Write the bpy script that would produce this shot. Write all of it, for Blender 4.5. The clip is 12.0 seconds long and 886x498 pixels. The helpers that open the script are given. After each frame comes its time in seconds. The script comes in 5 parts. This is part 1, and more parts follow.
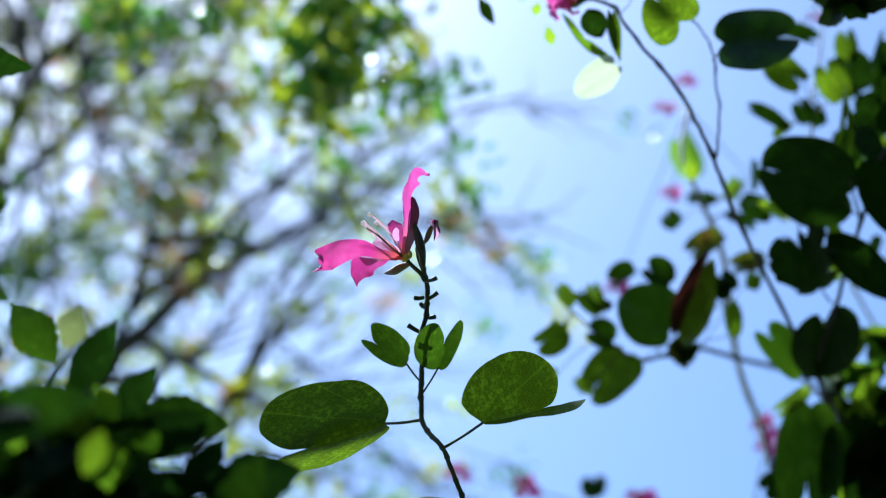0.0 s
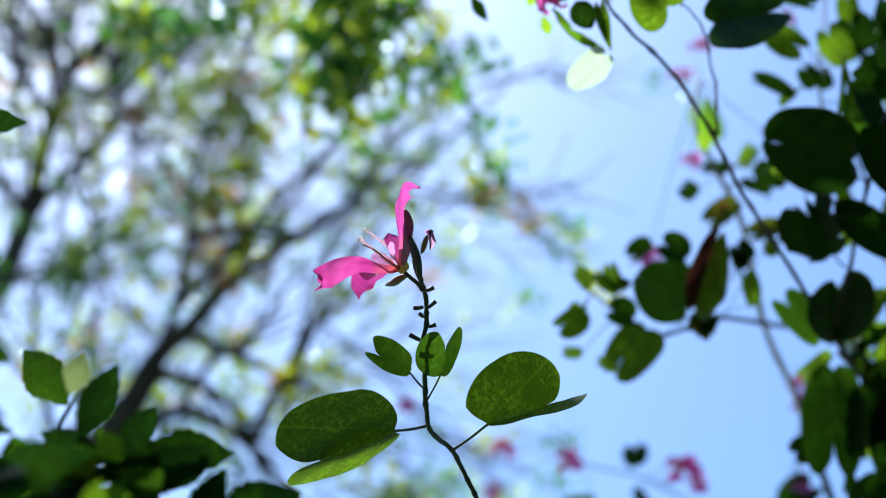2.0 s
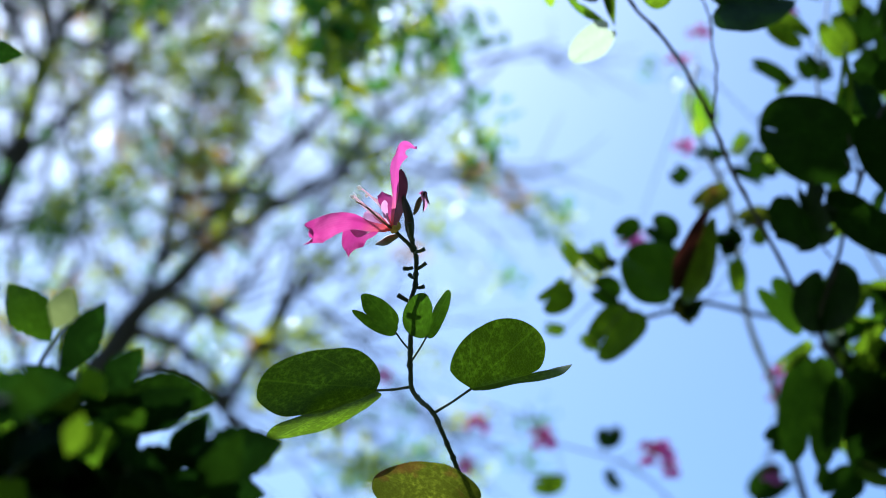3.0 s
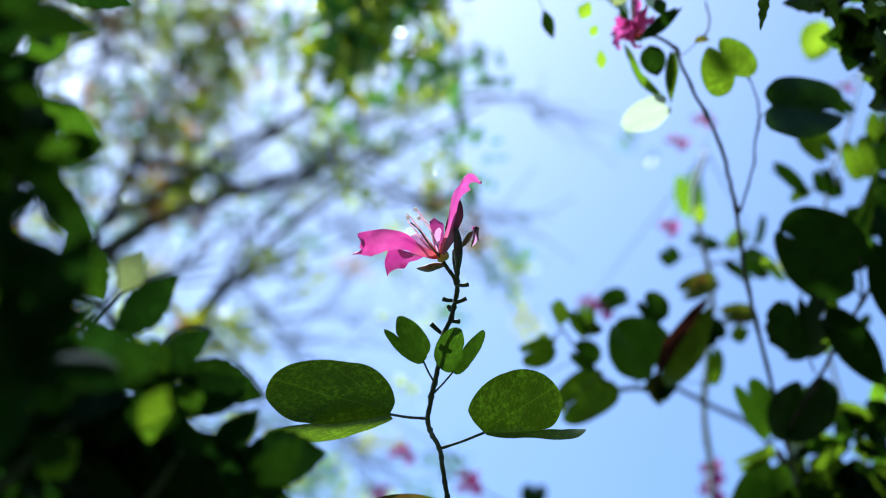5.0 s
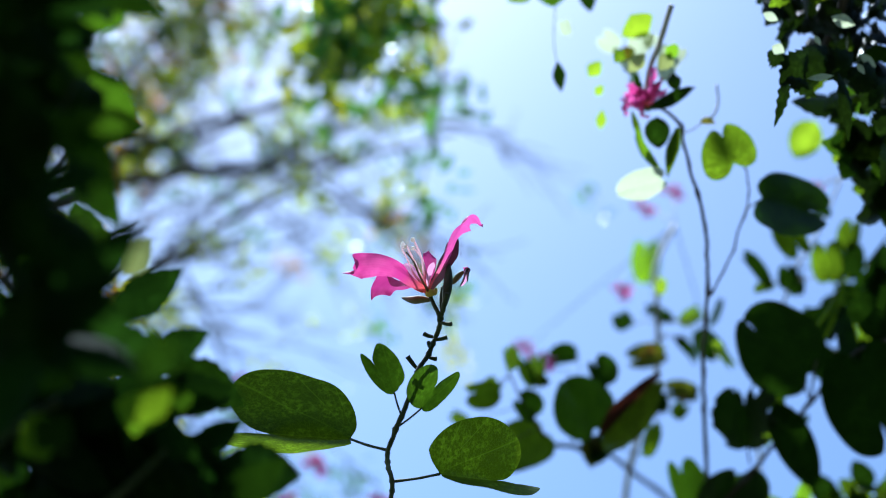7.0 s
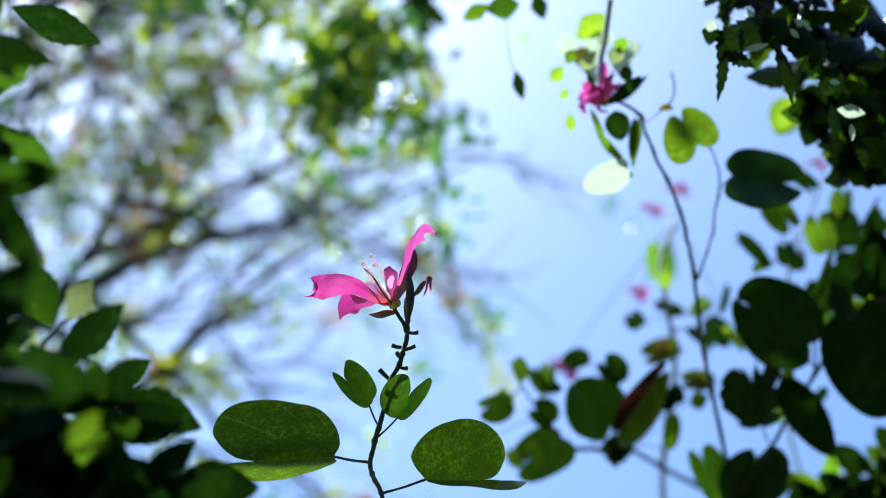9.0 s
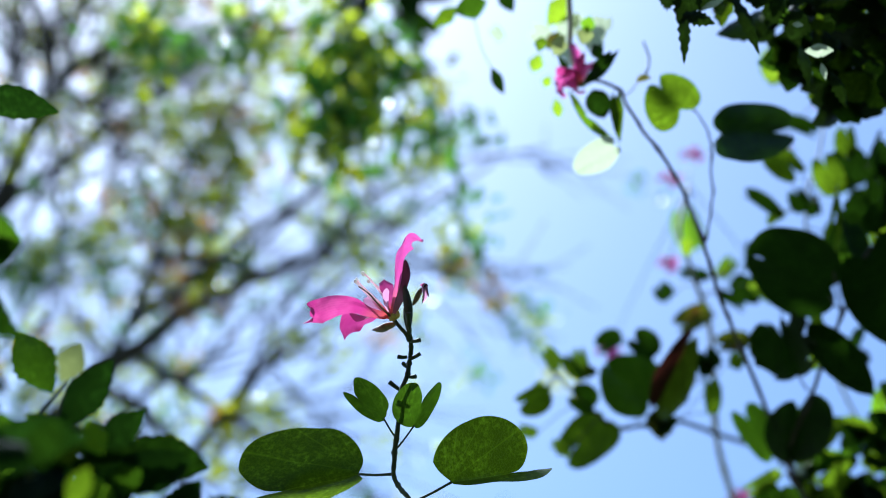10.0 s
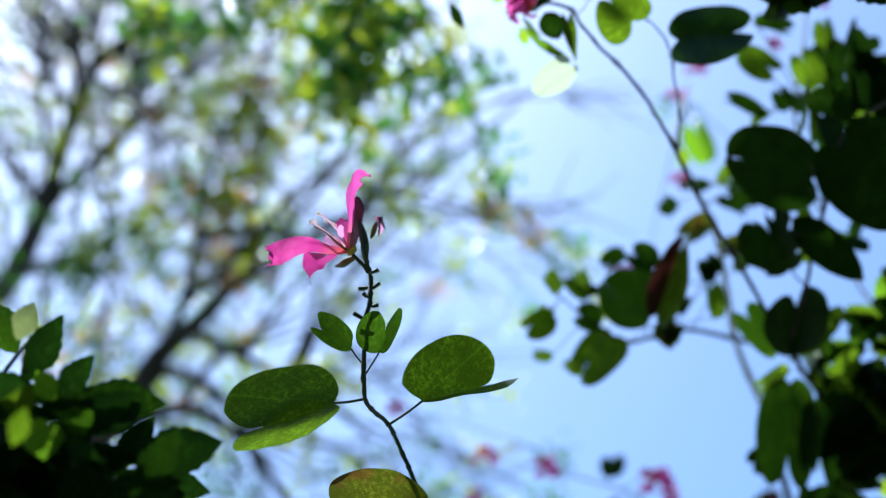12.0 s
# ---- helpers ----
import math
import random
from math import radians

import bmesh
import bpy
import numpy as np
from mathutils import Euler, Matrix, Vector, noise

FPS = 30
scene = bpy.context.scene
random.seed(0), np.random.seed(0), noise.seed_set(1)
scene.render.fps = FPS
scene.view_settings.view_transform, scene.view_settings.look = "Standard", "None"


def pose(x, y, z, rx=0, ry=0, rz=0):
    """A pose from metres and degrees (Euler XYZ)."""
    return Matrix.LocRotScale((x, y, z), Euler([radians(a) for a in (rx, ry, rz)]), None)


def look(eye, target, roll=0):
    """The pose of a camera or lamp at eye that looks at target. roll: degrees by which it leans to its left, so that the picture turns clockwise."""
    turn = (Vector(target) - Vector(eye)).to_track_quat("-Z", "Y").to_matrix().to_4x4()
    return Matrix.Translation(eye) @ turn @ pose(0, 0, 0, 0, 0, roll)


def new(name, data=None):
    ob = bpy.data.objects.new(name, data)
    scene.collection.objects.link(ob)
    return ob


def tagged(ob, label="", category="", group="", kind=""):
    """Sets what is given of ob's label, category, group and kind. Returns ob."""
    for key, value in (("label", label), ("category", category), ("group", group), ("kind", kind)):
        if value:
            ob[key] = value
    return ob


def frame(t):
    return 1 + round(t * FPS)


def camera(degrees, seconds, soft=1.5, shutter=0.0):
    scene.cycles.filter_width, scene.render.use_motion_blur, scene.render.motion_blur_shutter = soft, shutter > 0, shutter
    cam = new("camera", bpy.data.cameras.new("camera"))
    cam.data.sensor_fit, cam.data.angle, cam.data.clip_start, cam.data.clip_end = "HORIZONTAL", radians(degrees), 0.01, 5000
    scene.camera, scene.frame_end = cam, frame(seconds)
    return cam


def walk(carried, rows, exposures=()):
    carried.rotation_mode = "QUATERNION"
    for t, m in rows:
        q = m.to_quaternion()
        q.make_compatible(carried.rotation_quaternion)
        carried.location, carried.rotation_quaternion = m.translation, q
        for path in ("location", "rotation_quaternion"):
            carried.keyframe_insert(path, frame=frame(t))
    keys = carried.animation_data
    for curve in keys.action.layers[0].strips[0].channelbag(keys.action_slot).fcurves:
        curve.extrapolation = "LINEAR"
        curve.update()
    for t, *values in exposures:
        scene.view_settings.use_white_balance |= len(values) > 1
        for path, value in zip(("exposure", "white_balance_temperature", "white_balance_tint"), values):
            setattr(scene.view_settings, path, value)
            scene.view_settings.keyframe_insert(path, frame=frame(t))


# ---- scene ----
# A wide-open lens, focused on the blossom.
cam = camera(40, 12.0, soft=1.0)
cam.data.dof.use_dof = True
cam.data.dof.focus_distance = 0.835
cam.data.dof.aperture_fstop = 3.6
PATH = [
    (0, (0.088, 0.073, 1.511), (0.05, 1.413, 2.995), 2.7),
    (0.5, (0.107, 0.063, 1.505), (0.057, 1.419, 2.975), 0.7),
    (1, (0.12, 0.057, 1.507), (0.054, 1.418, 2.971), 0.3),
    (1.5, (0.129, 0.044, 1.506), (0.041, 1.42, 2.955), -0.2),
    (2, (0.124, 0.036, 1.512), (0.01, 1.412, 2.959), 0.8),
    (2.5, (0.122, 0.037, 1.512), (0.017, 1.43, 2.943), 2.1),
    (3, (0.117, 0.047, 1.508), (0.031, 1.45, 2.93), 3.3),
    (3.2, (0.113, 0.049, 1.509), (0.032, 1.457, 2.927), 4.0),
    (4.8, (0.04, 0.058, 1.513), (0.079, 1.422, 2.974), 10.7),
    (5, (0.037, 0.055, 1.51), (0.061, 1.418, 2.973), 12.5),
    (5.5, (0.024, 0.056, 1.516), (0.065, 1.416, 2.981), 15.4),
    (6, (0.009, 0.061, 1.516), (0.089, 1.412, 2.989), 17.3),
    (6.5, (0.001, 0.064, 1.512), (0.105, 1.398, 2.998), 18.5),
    (7, (-0.004, 0.061, 1.513), (0.112, 1.374, 3.018), 20.1),
    (9, (0.059, 0.043, 1.496), (0.084, 1.332, 3.024), 15.4),
    (9.5, (0.08, 0.034, 1.491), (0.066, 1.326, 3.017), 12.0),
    (10, (0.099, 0.032, 1.493), (0.047, 1.324, 3.018), 8.5),
    (10.5, (0.117, 0.023, 1.49), (0.044, 1.323, 3.008), 6.2),
    (11, (0.139, 0.024, 1.482), (0.054, 1.359, 2.968), 5.8),
    (11.5, (0.161, 0.018, 1.474), (0.05, 1.369, 2.945), 5.5),
    (12, (0.18, 0.02, 1.461), (0.035, 1.373, 2.926), 4.7),
]
walk(cam, [(t, look(eye, target, roll)) for t, eye, target, roll in PATH], [(0.0, 1.1, 5050, 4), (12.0, 1.1, 5050, 4)])

# ---- light ----
SUN_UP, SUN_TURN = 65.0, -46.0   # elevation; degrees from +y towards -x
world = bpy.data.worlds.new("sky")
scene.world = world
world.use_nodes = True
wn = world.node_tree.nodes
sky = wn.new("ShaderNodeTexSky")
sky.sky_type, sky.sun_disc = "NISHITA", False
sky.sun_elevation, sky.sun_rotation = radians(SUN_UP), radians(SUN_TURN)
sky.air_density, sky.dust_density, sky.ozone_density = 1.0, 1.6, 1.5
world.node_tree.links.new(sky.outputs[0], wn["Background"].inputs[0])
wn["Background"].inputs[1].default_value = 0.10
sun = new("sun", bpy.data.lights.new("sun", "SUN"))
sun.data.energy, sun.data.angle, sun.data.color = 5.0, radians(0.53), (1.0, 0.95, 0.86)
su, st = radians(SUN_UP), radians(SUN_TURN)
SUN_DIR = Vector((math.sin(st) * math.cos(su), math.cos(st) * math.cos(su), math.sin(su)))
sun.matrix_world = Matrix.Translation((0, 0, 20)) @ SUN_DIR.to_track_quat("Z", "Y").to_matrix().to_4x4()


# ---- materials ----
def material(name):
    mat = bpy.data.materials.new(name)
    mat.use_nodes = True
    mat.node_tree.nodes.clear()
    return mat, mat.node_tree.nodes, mat.node_tree.links


def math_node(nodes, links, op, a, b=None):
    n = nodes.new("ShaderNodeMath")
    n.operation = op
    for k, v in enumerate((a, b)):
        if v is None:
            continue
        if isinstance(v, (int, float)):
            n.inputs[k].default_value = v
        else:
            links.new(v, n.inputs[k])
    return n.outputs[0]


def mix_colour(nodes, links, fac, a, b):
    n = nodes.new("ShaderNodeMix")
    n.data_type = "RGBA"
    for sock, v in ((n.inputs[0], fac), (n.inputs[6], a), (n.inputs[7], b)):
        if isinstance(v, (int, float)):
            sock.default_value = v
        elif isinstance(v, tuple):
            sock.default_value = (*v, 1)
        else:
            links.new(v, sock)
    return n.outputs[2]


def noise_node(nodes, links, coord, scale, detail=4.0, rough=0.6):
    n = nodes.new("ShaderNodeTexNoise")
    n.inputs["Scale"].default_value, n.inputs["Detail"].default_value = scale, detail
    n.inputs["Roughness"].default_value = rough
    links.new(coord, n.inputs["Vector"])
    return n.outputs["Fac"]


def ramp_node(nodes, links, fac, lo, hi):
    n = nodes.new("ShaderNodeMapRange")
    n.inputs[1].default_value, n.inputs[2].default_value = lo, hi
    links.new(fac, n.inputs[0])
    return n.outputs[0]


def leaf_material(name, top, pale, through_colour, share=0.45, gloss=0.12, rough=0.35, veins=True, flecks=0.5, edge=None, half=None, floor=0.28, relief=0.35):
    """A leaf: matt blade, light that shines through it, a waxy gloss, veins that fan out from the stalk."""
    mat, nodes, links = material(name)
    coords = nodes.new("ShaderNodeTexCoord")
    info = nodes.new("ShaderNodeObjectInfo")
    patch = noise_node(nodes, links, coords.outputs["Object"], 55.0, 3.0)
    blotch = noise_node(nodes, links, coords.outputs["Object"], 300.0, 5.0, 0.65)
    fine = noise_node(nodes, links, coords.outputs["Object"], 900.0, 3.0)
    fac = math_node(nodes, links, "MULTIPLY", ramp_node(nodes, links, blotch, 0.46, 0.72), ramp_node(nodes, links, patch, 0.36, 0.62))
    fac = math_node(nodes, links, "MULTIPLY", fac, flecks * 2.0)
    fac = math_node(nodes, links, "ADD", fac, math_node(nodes, links, "MULTIPLY", patch, flecks * 0.4))
    height = fine
    if veins:
        uv = nodes.new("ShaderNodeUVMap")
        uv.uv_map = "blade"
        sep = nodes.new("ShaderNodeSeparateXYZ")
        links.new(uv.outputs[0], sep.inputs[0])
        ang = math_node(nodes, links, "ARCTAN2", sep.outputs[1], math_node(nodes, links, "ADD", sep.outputs[0], 0.06))
        wave = math_node(nodes, links, "ABSOLUTE", math_node(nodes, links, "SINE", math_node(nodes, links, "MULTIPLY", ang, 8.2)))
        line = nodes.new("ShaderNodeMapRange")
        line.inputs[1].default_value, line.inputs[2].default_value = 0.12, 0.0
        links.new(wave, line.inputs[0])
        vein = line.outputs[0]
        # cross veins
        vor = nodes.new("ShaderNodeTexVoronoi")
        vor.feature = "DISTANCE_TO_EDGE"
        vor.inputs["Scale"].default_value = 34.0
        links.new(uv.outputs[0], vor.inputs["Vector"])
        net = nodes.new("ShaderNodeMapRange")
        net.inputs[1].default_value, net.inputs[2].default_value = 0.07, 0.0
        links.new(vor.outputs["Distance"], net.inputs[0])
        vein = math_node(nodes, links, "MAXIMUM", vein, math_node(nodes, links, "MULTIPLY", net.outputs[0], 0.55))
        fac = math_node(nodes, links, "ADD", fac, math_node(nodes, links, "MULTIPLY", vein, 0.26))
        height = math_node(nodes, links, "SUBTRACT", fine, vein)
    fac = math_node(nodes, links, "MINIMUM", fac, 1.0)
    colour = mix_colour(nodes, links, fac, top, pale)
    thr = mix_colour(nodes, links, fac, tuple(floor * c for c in through_colour), tuple(1.15 * c for c in through_colour))
    if edge:
        worn = noise_node(nodes, links, coords.outputs["Object"], 24.0, 3.0)
        spot = ramp_node(nodes, links, worn, 0.54, 0.66)
        colour = mix_colour(nodes, links, spot, colour, edge)
        thr = mix_colour(nodes, links, spot, thr, edge)
    if half:
        side = ramp_node(nodes, links, sep.outputs[1], -0.03, 0.03)
        colour = mix_colour(nodes, links, side, colour, half)
        thr = mix_colour(nodes, links, side, thr, half)
    hsv = nodes.new("ShaderNodeHueSaturation")
    links.new(colour, hsv.inputs["Color"])
    links.new(ramp_node(nodes, links, info.outputs["Random"], -2.0, 1.6), hsv.inputs["Value"])
    hsv.inputs["Value"].default_value = 1.0
    bump = nodes.new("ShaderNodeBump")
    bump.inputs["Strength"].default_value, bump.inputs["Distance"].default_value = relief, 0.0006
    links.new(height, bump.inputs["Height"])
    diff, trans, glossy = nodes.new("ShaderNodeBsdfDiffuse"), nodes.new("ShaderNodeBsdfTranslucent"), nodes.new("ShaderNodeBsdfGlossy")
    links.new(hsv.outputs[0], diff.inputs["Color"])
    links.new(thr, trans.inputs["Color"])
    glossy.inputs["Roughness"].default_value = rough
    mixed, out_mix = nodes.new("ShaderNodeMixShader"), nodes.new("ShaderNodeMixShader")
    mixed.inputs[0].default_value = share
    links.new(diff.outputs[0], mixed.inputs[1])
    links.new(trans.outputs[0], mixed.inputs[2])
    fres = nodes.new("ShaderNodeFresnel")
    fres.inputs["IOR"].default_value = 1.4
    gl = math_node(nodes, links, "MULTIPLY", fres.outputs[0], gloss * 5)
    links.new(math_node(nodes, links, "MINIMUM", gl, gloss * 2.2), out_mix.inputs[0])
    links.new(mixed.outputs[0], out_mix.inputs[1])
    links.new(glossy.outputs[0], out_mix.inputs[2])
    for n in (diff, glossy, fres):
        links.new(bump.outputs[0], n.inputs["Normal"])
    out = nodes.new("ShaderNodeOutputMaterial")
    links.new(out_mix.outputs[0], out.inputs[0])
    return mat


def bark_material(name, dark, light, scale=160.0, rough=0.75, relief=0.0006):
    mat, nodes, links = material(name)
    coords = nodes.new("ShaderNodeTexCoord")
    mapping = nodes.new("ShaderNodeMapping")
    mapping.inputs["Scale"].default_value = (1, 1, 0.35)
    links.new(coords.outputs["Object"], mapping.inputs[0])
    big = noise_node(nodes, links, mapping.outputs[0], scale * 0.2, 4.0)
    fine = noise_node(nodes, links, mapping.outputs[0], scale * 2.0, 5.0, 0.7)
    fac = math_node(nodes, links, "ADD", math_node(nodes, links, "MULTIPLY", big, 0.6), math_node(nodes, links, "MULTIPLY", fine, 0.4))
    colour = mix_colour(nodes, links, ramp_node(nodes, links, fac, 0.35, 0.65), dark, light)
    bsdf = nodes.new("ShaderNodeBsdfPrincipled")
    links.new(colour, bsdf.inputs["Base Color"])
    bsdf.inputs["Roughness"].default_value = rough
    bump = nodes.new("ShaderNodeBump")
    bump.inputs["Strength"].default_value, bump.inputs["Distance"].default_value = 0.6, relief
    links.new(fac, bump.inputs["Height"])
    links.new(bump.outputs[0], bsdf.inputs["Normal"])
    out = nodes.new("ShaderNodeOutputMaterial")
    links.new(bsdf.outputs[0], out.inputs[0])
    return mat


def petal_material(name, inner, outer, share=0.5):
    """A petal: paler or redder throat, darker veins along it, light through it."""
    mat, nodes, links = material(name)
    uv = nodes.new("ShaderNodeUVMap")
    uv.uv_map = "blade"
    sep = nodes.new("ShaderNodeSeparateXYZ")
    links.new(uv.outputs[0], sep.inputs[0])
    coords = nodes.new("ShaderNodeTexCoord")
    mott = noise_node(nodes, links, coords.outputs["Object"], 160.0, 4.0)
    along = ramp_node(nodes, links, sep.outputs[0], 0.02, 0.32)
    cloud = noise_node(nodes, links, coords.outputs["Object"], 70.0, 3.0)
    pale = tuple(min(0.95, c * 1.12 + 0.035) for c in outer)
    colour = mix_colour(nodes, links, along, inner, mix_colour(nodes, links, ramp_node(nodes, links, cloud, 0.42, 0.66), outer, pale))
    spread = math_node(nodes, links, "DIVIDE", sep.outputs[1], math_node(nodes, links, "ADD", sep.outputs[0], 0.35))
    wave = math_node(nodes, links, "ABSOLUTE", math_node(nodes, links, "SINE", math_node(nodes, links, "MULTIPLY", spread, 16.0)))
    line = nodes.new("ShaderNodeMapRange")
    line.inputs[1].default_value, line.inputs[2].default_value = 0.3, 0.0
    links.new(wave, line.inputs[0])
    fac = math_node(nodes, links, "MULTIPLY", line.outputs[0], math_node(nodes, links, "MULTIPLY", mott, 0.6))
    dark = mix_colour(nodes, links, fac, colour, tuple(c * k for c, k in zip(outer, (0.62, 0.35, 0.6))))
    diff, trans, glossy = nodes.new("ShaderNodeBsdfDiffuse"), nodes.new("ShaderNodeBsdfTranslucent"), nodes.new("ShaderNodeBsdfGlossy")
    links.new(dark, diff.inputs["Color"])
    links.new(dark, trans.inputs["Color"])
    glossy.inputs["Roughness"].default_value = 0.5
    mixed, out_mix = nodes.new("ShaderNodeMixShader"), nodes.new("ShaderNodeMixShader")
    mixed.inputs[0].default_value, out_mix.inputs[0].default_value = share, 0.04
    links.new(diff.outputs[0], mixed.inputs[1])
    links.new(trans.outputs[0], mixed.inputs[2])
    links.new(mixed.outputs[0], out_mix.inputs[1])
    links.new(glossy.outputs[0], out_mix.inputs[2])
    bump = nodes.new("ShaderNodeBump")
    folds = noise_node(nodes, links, coords.outputs["Object"], 420.0, 3.0)
    bump.inputs["Strength"].default_value, bump.inputs["Distance"].default_value = 0.5, 0.0012
    links.new(math_node(nodes, links, "ADD", math_node(nodes, links, "MULTIPLY", fac, 0.7), math_node(nodes, links, "ADD", mott, math_node(nodes, links, "MULTIPLY", folds, 0.3))), bump.inputs["Height"])
    links.new(bump.outputs[0], diff.inputs["Normal"])
    links.new(bump.outputs[0], trans.inputs["Normal"])
    out = nodes.new("ShaderNodeOutputMaterial")
    links.new(out_mix.outputs[0], out.inputs[0])
    return mat


LEAF = leaf_material("cleft_leaf_green", (0.014, 0.034, 0.005), (0.045, 0.085, 0.008), (0.42, 0.66, 0.008), share=0.46, gloss=0.012, rough=0.5, flecks=0.27, floor=0.20)
# Brighter copy of the leaf green, with sunlight put into its colour.
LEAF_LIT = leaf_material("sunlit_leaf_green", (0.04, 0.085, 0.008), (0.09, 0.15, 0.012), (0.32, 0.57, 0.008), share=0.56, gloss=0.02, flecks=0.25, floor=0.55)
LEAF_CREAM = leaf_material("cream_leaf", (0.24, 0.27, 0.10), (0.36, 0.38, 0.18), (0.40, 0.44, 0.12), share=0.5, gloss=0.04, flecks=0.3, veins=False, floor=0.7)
# Dimmer copy of the leaf green; some shade is put into its see-through colour.
LEAF_DIM = leaf_material("dim_leaf_green", (0.016, 0.042, 0.006), (0.04, 0.085, 0.009), (0.15, 0.31, 0.006), share=0.45, gloss=0.015, flecks=0.25)
# Darkened copy of the leaf green: the shade is put into the colour.
LEAF_DARK = leaf_material("shaded_leaf_green", (0.010, 0.025, 0.004), (0.026, 0.052, 0.006), (0.035, 0.085, 0.003), share=0.35, gloss=0.015, rough=0.45)
LEAF_RED = leaf_material("withering_leaf", (0.03, 0.06, 0.008), (0.08, 0.12, 0.01), (0.34, 0.46, 0.008), gloss=0.02, half=(0.032, 0.008, 0.005))
LEAF_RUST = leaf_material("rusty_leaf", (0.03, 0.045, 0.006), (0.09, 0.09, 0.009), (0.20, 0.22, 0.010), gloss=0.04, edge=(0.14, 0.05, 0.012))
# Near-white leaf: the sun's glare is put into the colour.
LEAF_PALE = leaf_material("sun_glare_leaf", (0.54, 0.60, 0.38), (0.66, 0.70, 0.50), (0.62, 0.68, 0.42), share=0.56, flecks=0.3, gloss=0.1, veins=False, floor=0.72)
LEAF_YELLOW = leaf_material("yellow_leaf", (0.20, 0.26, 0.015), (0.30, 0.35, 0.02), (0.38, 0.54, 0.010), share=0.6, gloss=0.06, floor=0.65)
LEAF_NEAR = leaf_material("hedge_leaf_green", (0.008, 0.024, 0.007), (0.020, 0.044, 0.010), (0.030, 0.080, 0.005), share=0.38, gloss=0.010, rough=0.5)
LEAF_TOOTH = leaf_material("climber_leaf_green", (0.009, 0.018, 0.006), (0.03, 0.045, 0.013), (0.03, 0.06, 0.004), share=0.3, gloss=0.08, rough=0.35)
CROWN = leaf_material("crown_leaf_olive", (0.05, 0.078, 0.006), (0.10, 0.12, 0.010), (0.66, 0.76, 0.02), veins=False, gloss=0.06, rough=0.18, share=0.64, floor=0.7)
CROWN_DARK = leaf_material("crown_leaf_green", (0.014, 0.042, 0.007), (0.035, 0.08, 0.010), (0.16, 0.36, 0.035), veins=False, gloss=0.06, rough=0.2, share=0.55, floor=0.7)
CROWN_WAXY = leaf_material("crown_leaf_waxy", (0.05, 0.08, 0.012), (0.10, 0.13, 0.02), (0.40, 0.50, 0.02), veins=False, gloss=0.05, rough=0.36, share=0.5, floor=0.7, relief=0.02)
CROWN_RUST = leaf_material("crown_leaf_rust", (0.15, 0.07, 0.015), (0.20, 0.10, 0.025), (0.75, 0.36, 0.04), veins=False, gloss=0.04, share=0.62, floor=0.7)
CROWN_GOLD = leaf_material("crown_leaf_gold", (0.12, 0.13, 0.012), (0.20, 0.18, 0.02), (0.65, 0.64, 0.012), veins=False, gloss=0.1, rough=0.25, share=0.6, floor=0.7)
PETAL = petal_material("pink_petal", (0.90, 0.14, 0.10), (0.56, 0.040, 0.235), 0.45)
PETAL_LIGHT = petal_material("light_pink_petal", (0.90, 0.20, 0.16), (0.68, 0.085, 0.35), 0.46)
PETAL_PALE = petal_material("pale_petal", (0.85, 0.55, 0.55), (0.85, 0.38, 0.60))
STAMEN = petal_material("stamen_white", (0.88, 0.12, 0.10), (0.92, 0.70, 0.72), 0.7)
MAROON = petal_material("maroon_sepal", (0.09, 0.03, 0.03), (0.05, 0.010, 0.024), 0.2)
ANTHER = petal_material("anther_cream", (0.90, 0.84, 0.76), (0.92, 0.88, 0.80), 0.5)
STEM = bark_material("green_stem", (0.026, 0.040, 0.018), (0.075, 0.095, 0.036))
CALYX = bark_material("green_calyx", (0.08, 0.08, 0.025), (0.22, 0.18, 0.07), 300)
THROAT = petal_material("yellow_throat", (0.62, 0.60, 0.08), (0.72, 0.66, 0.14), 0.6)
VINE = bark_material("brown_twig", (0.022, 0.016, 0.012), (0.062, 0.046, 0.036))
TWIG_PALE = bark_material("pale_twig", (0.42, 0.39, 0.34), (0.68, 0.64, 0.58))
BARK = bark_material("tree_bark", (0.0140, 0.0112, 0.0091), (0.0455, 0.0378, 0.0308), 30.0, relief=0.01)
SOIL = bark_material("grassy_soil", (0.025, 0.04, 0.012), (0.07, 0.07, 0.035), 6.0, relief=0.03)


# ---- shapes ----
def part(name, bm, mat, parent, label=""):
    mesh = bpy.data.meshes.new(name)
    bm.normal_update()
    bm.to_mesh(mesh)
    bm.free()
    for p in mesh.polygons:
        p.use_smooth = True
    mesh.materials.append(mat)
    ob = new(name, mesh)
    if parent:
        ob.parent = parent
        ob.matrix_parent_inverse = parent.matrix_world.inverted()
    if label:
        ob["label"] = label
    return ob


def thing(name, at, label, category, group="", kind=""):
    ob = new(name)
    ob.empty_display_size = 0.05
    ob.location = at
    ob.matrix_world = Matrix.Translation(at)
    return tagged(ob, label, category, group, kind)


def spline(points, steps=6):
    """A smooth line through the points (Catmull-Rom)."""
    pts = [Vector(p) for p in points]
    if len(pts) < 3:
        return [pts[0].lerp(pts[-1], k / steps) for k in range(steps + 1)]
    ends = [2 * pts[0] - pts[1], *pts, 2 * pts[-1] - pts[-2]]
    out = []
    for a, b, c, d in zip(ends, ends[1:], ends[2:], ends[3:]):
        for k in range(steps):
            t = k / steps
            out.append(0.5 * (2 * b + (c - a) * t + (2 * a - 5 * b + 4 * c - d) * t * t + (3 * b - a - 3 * c + d) * t ** 3))
    return out + [pts[-1]]


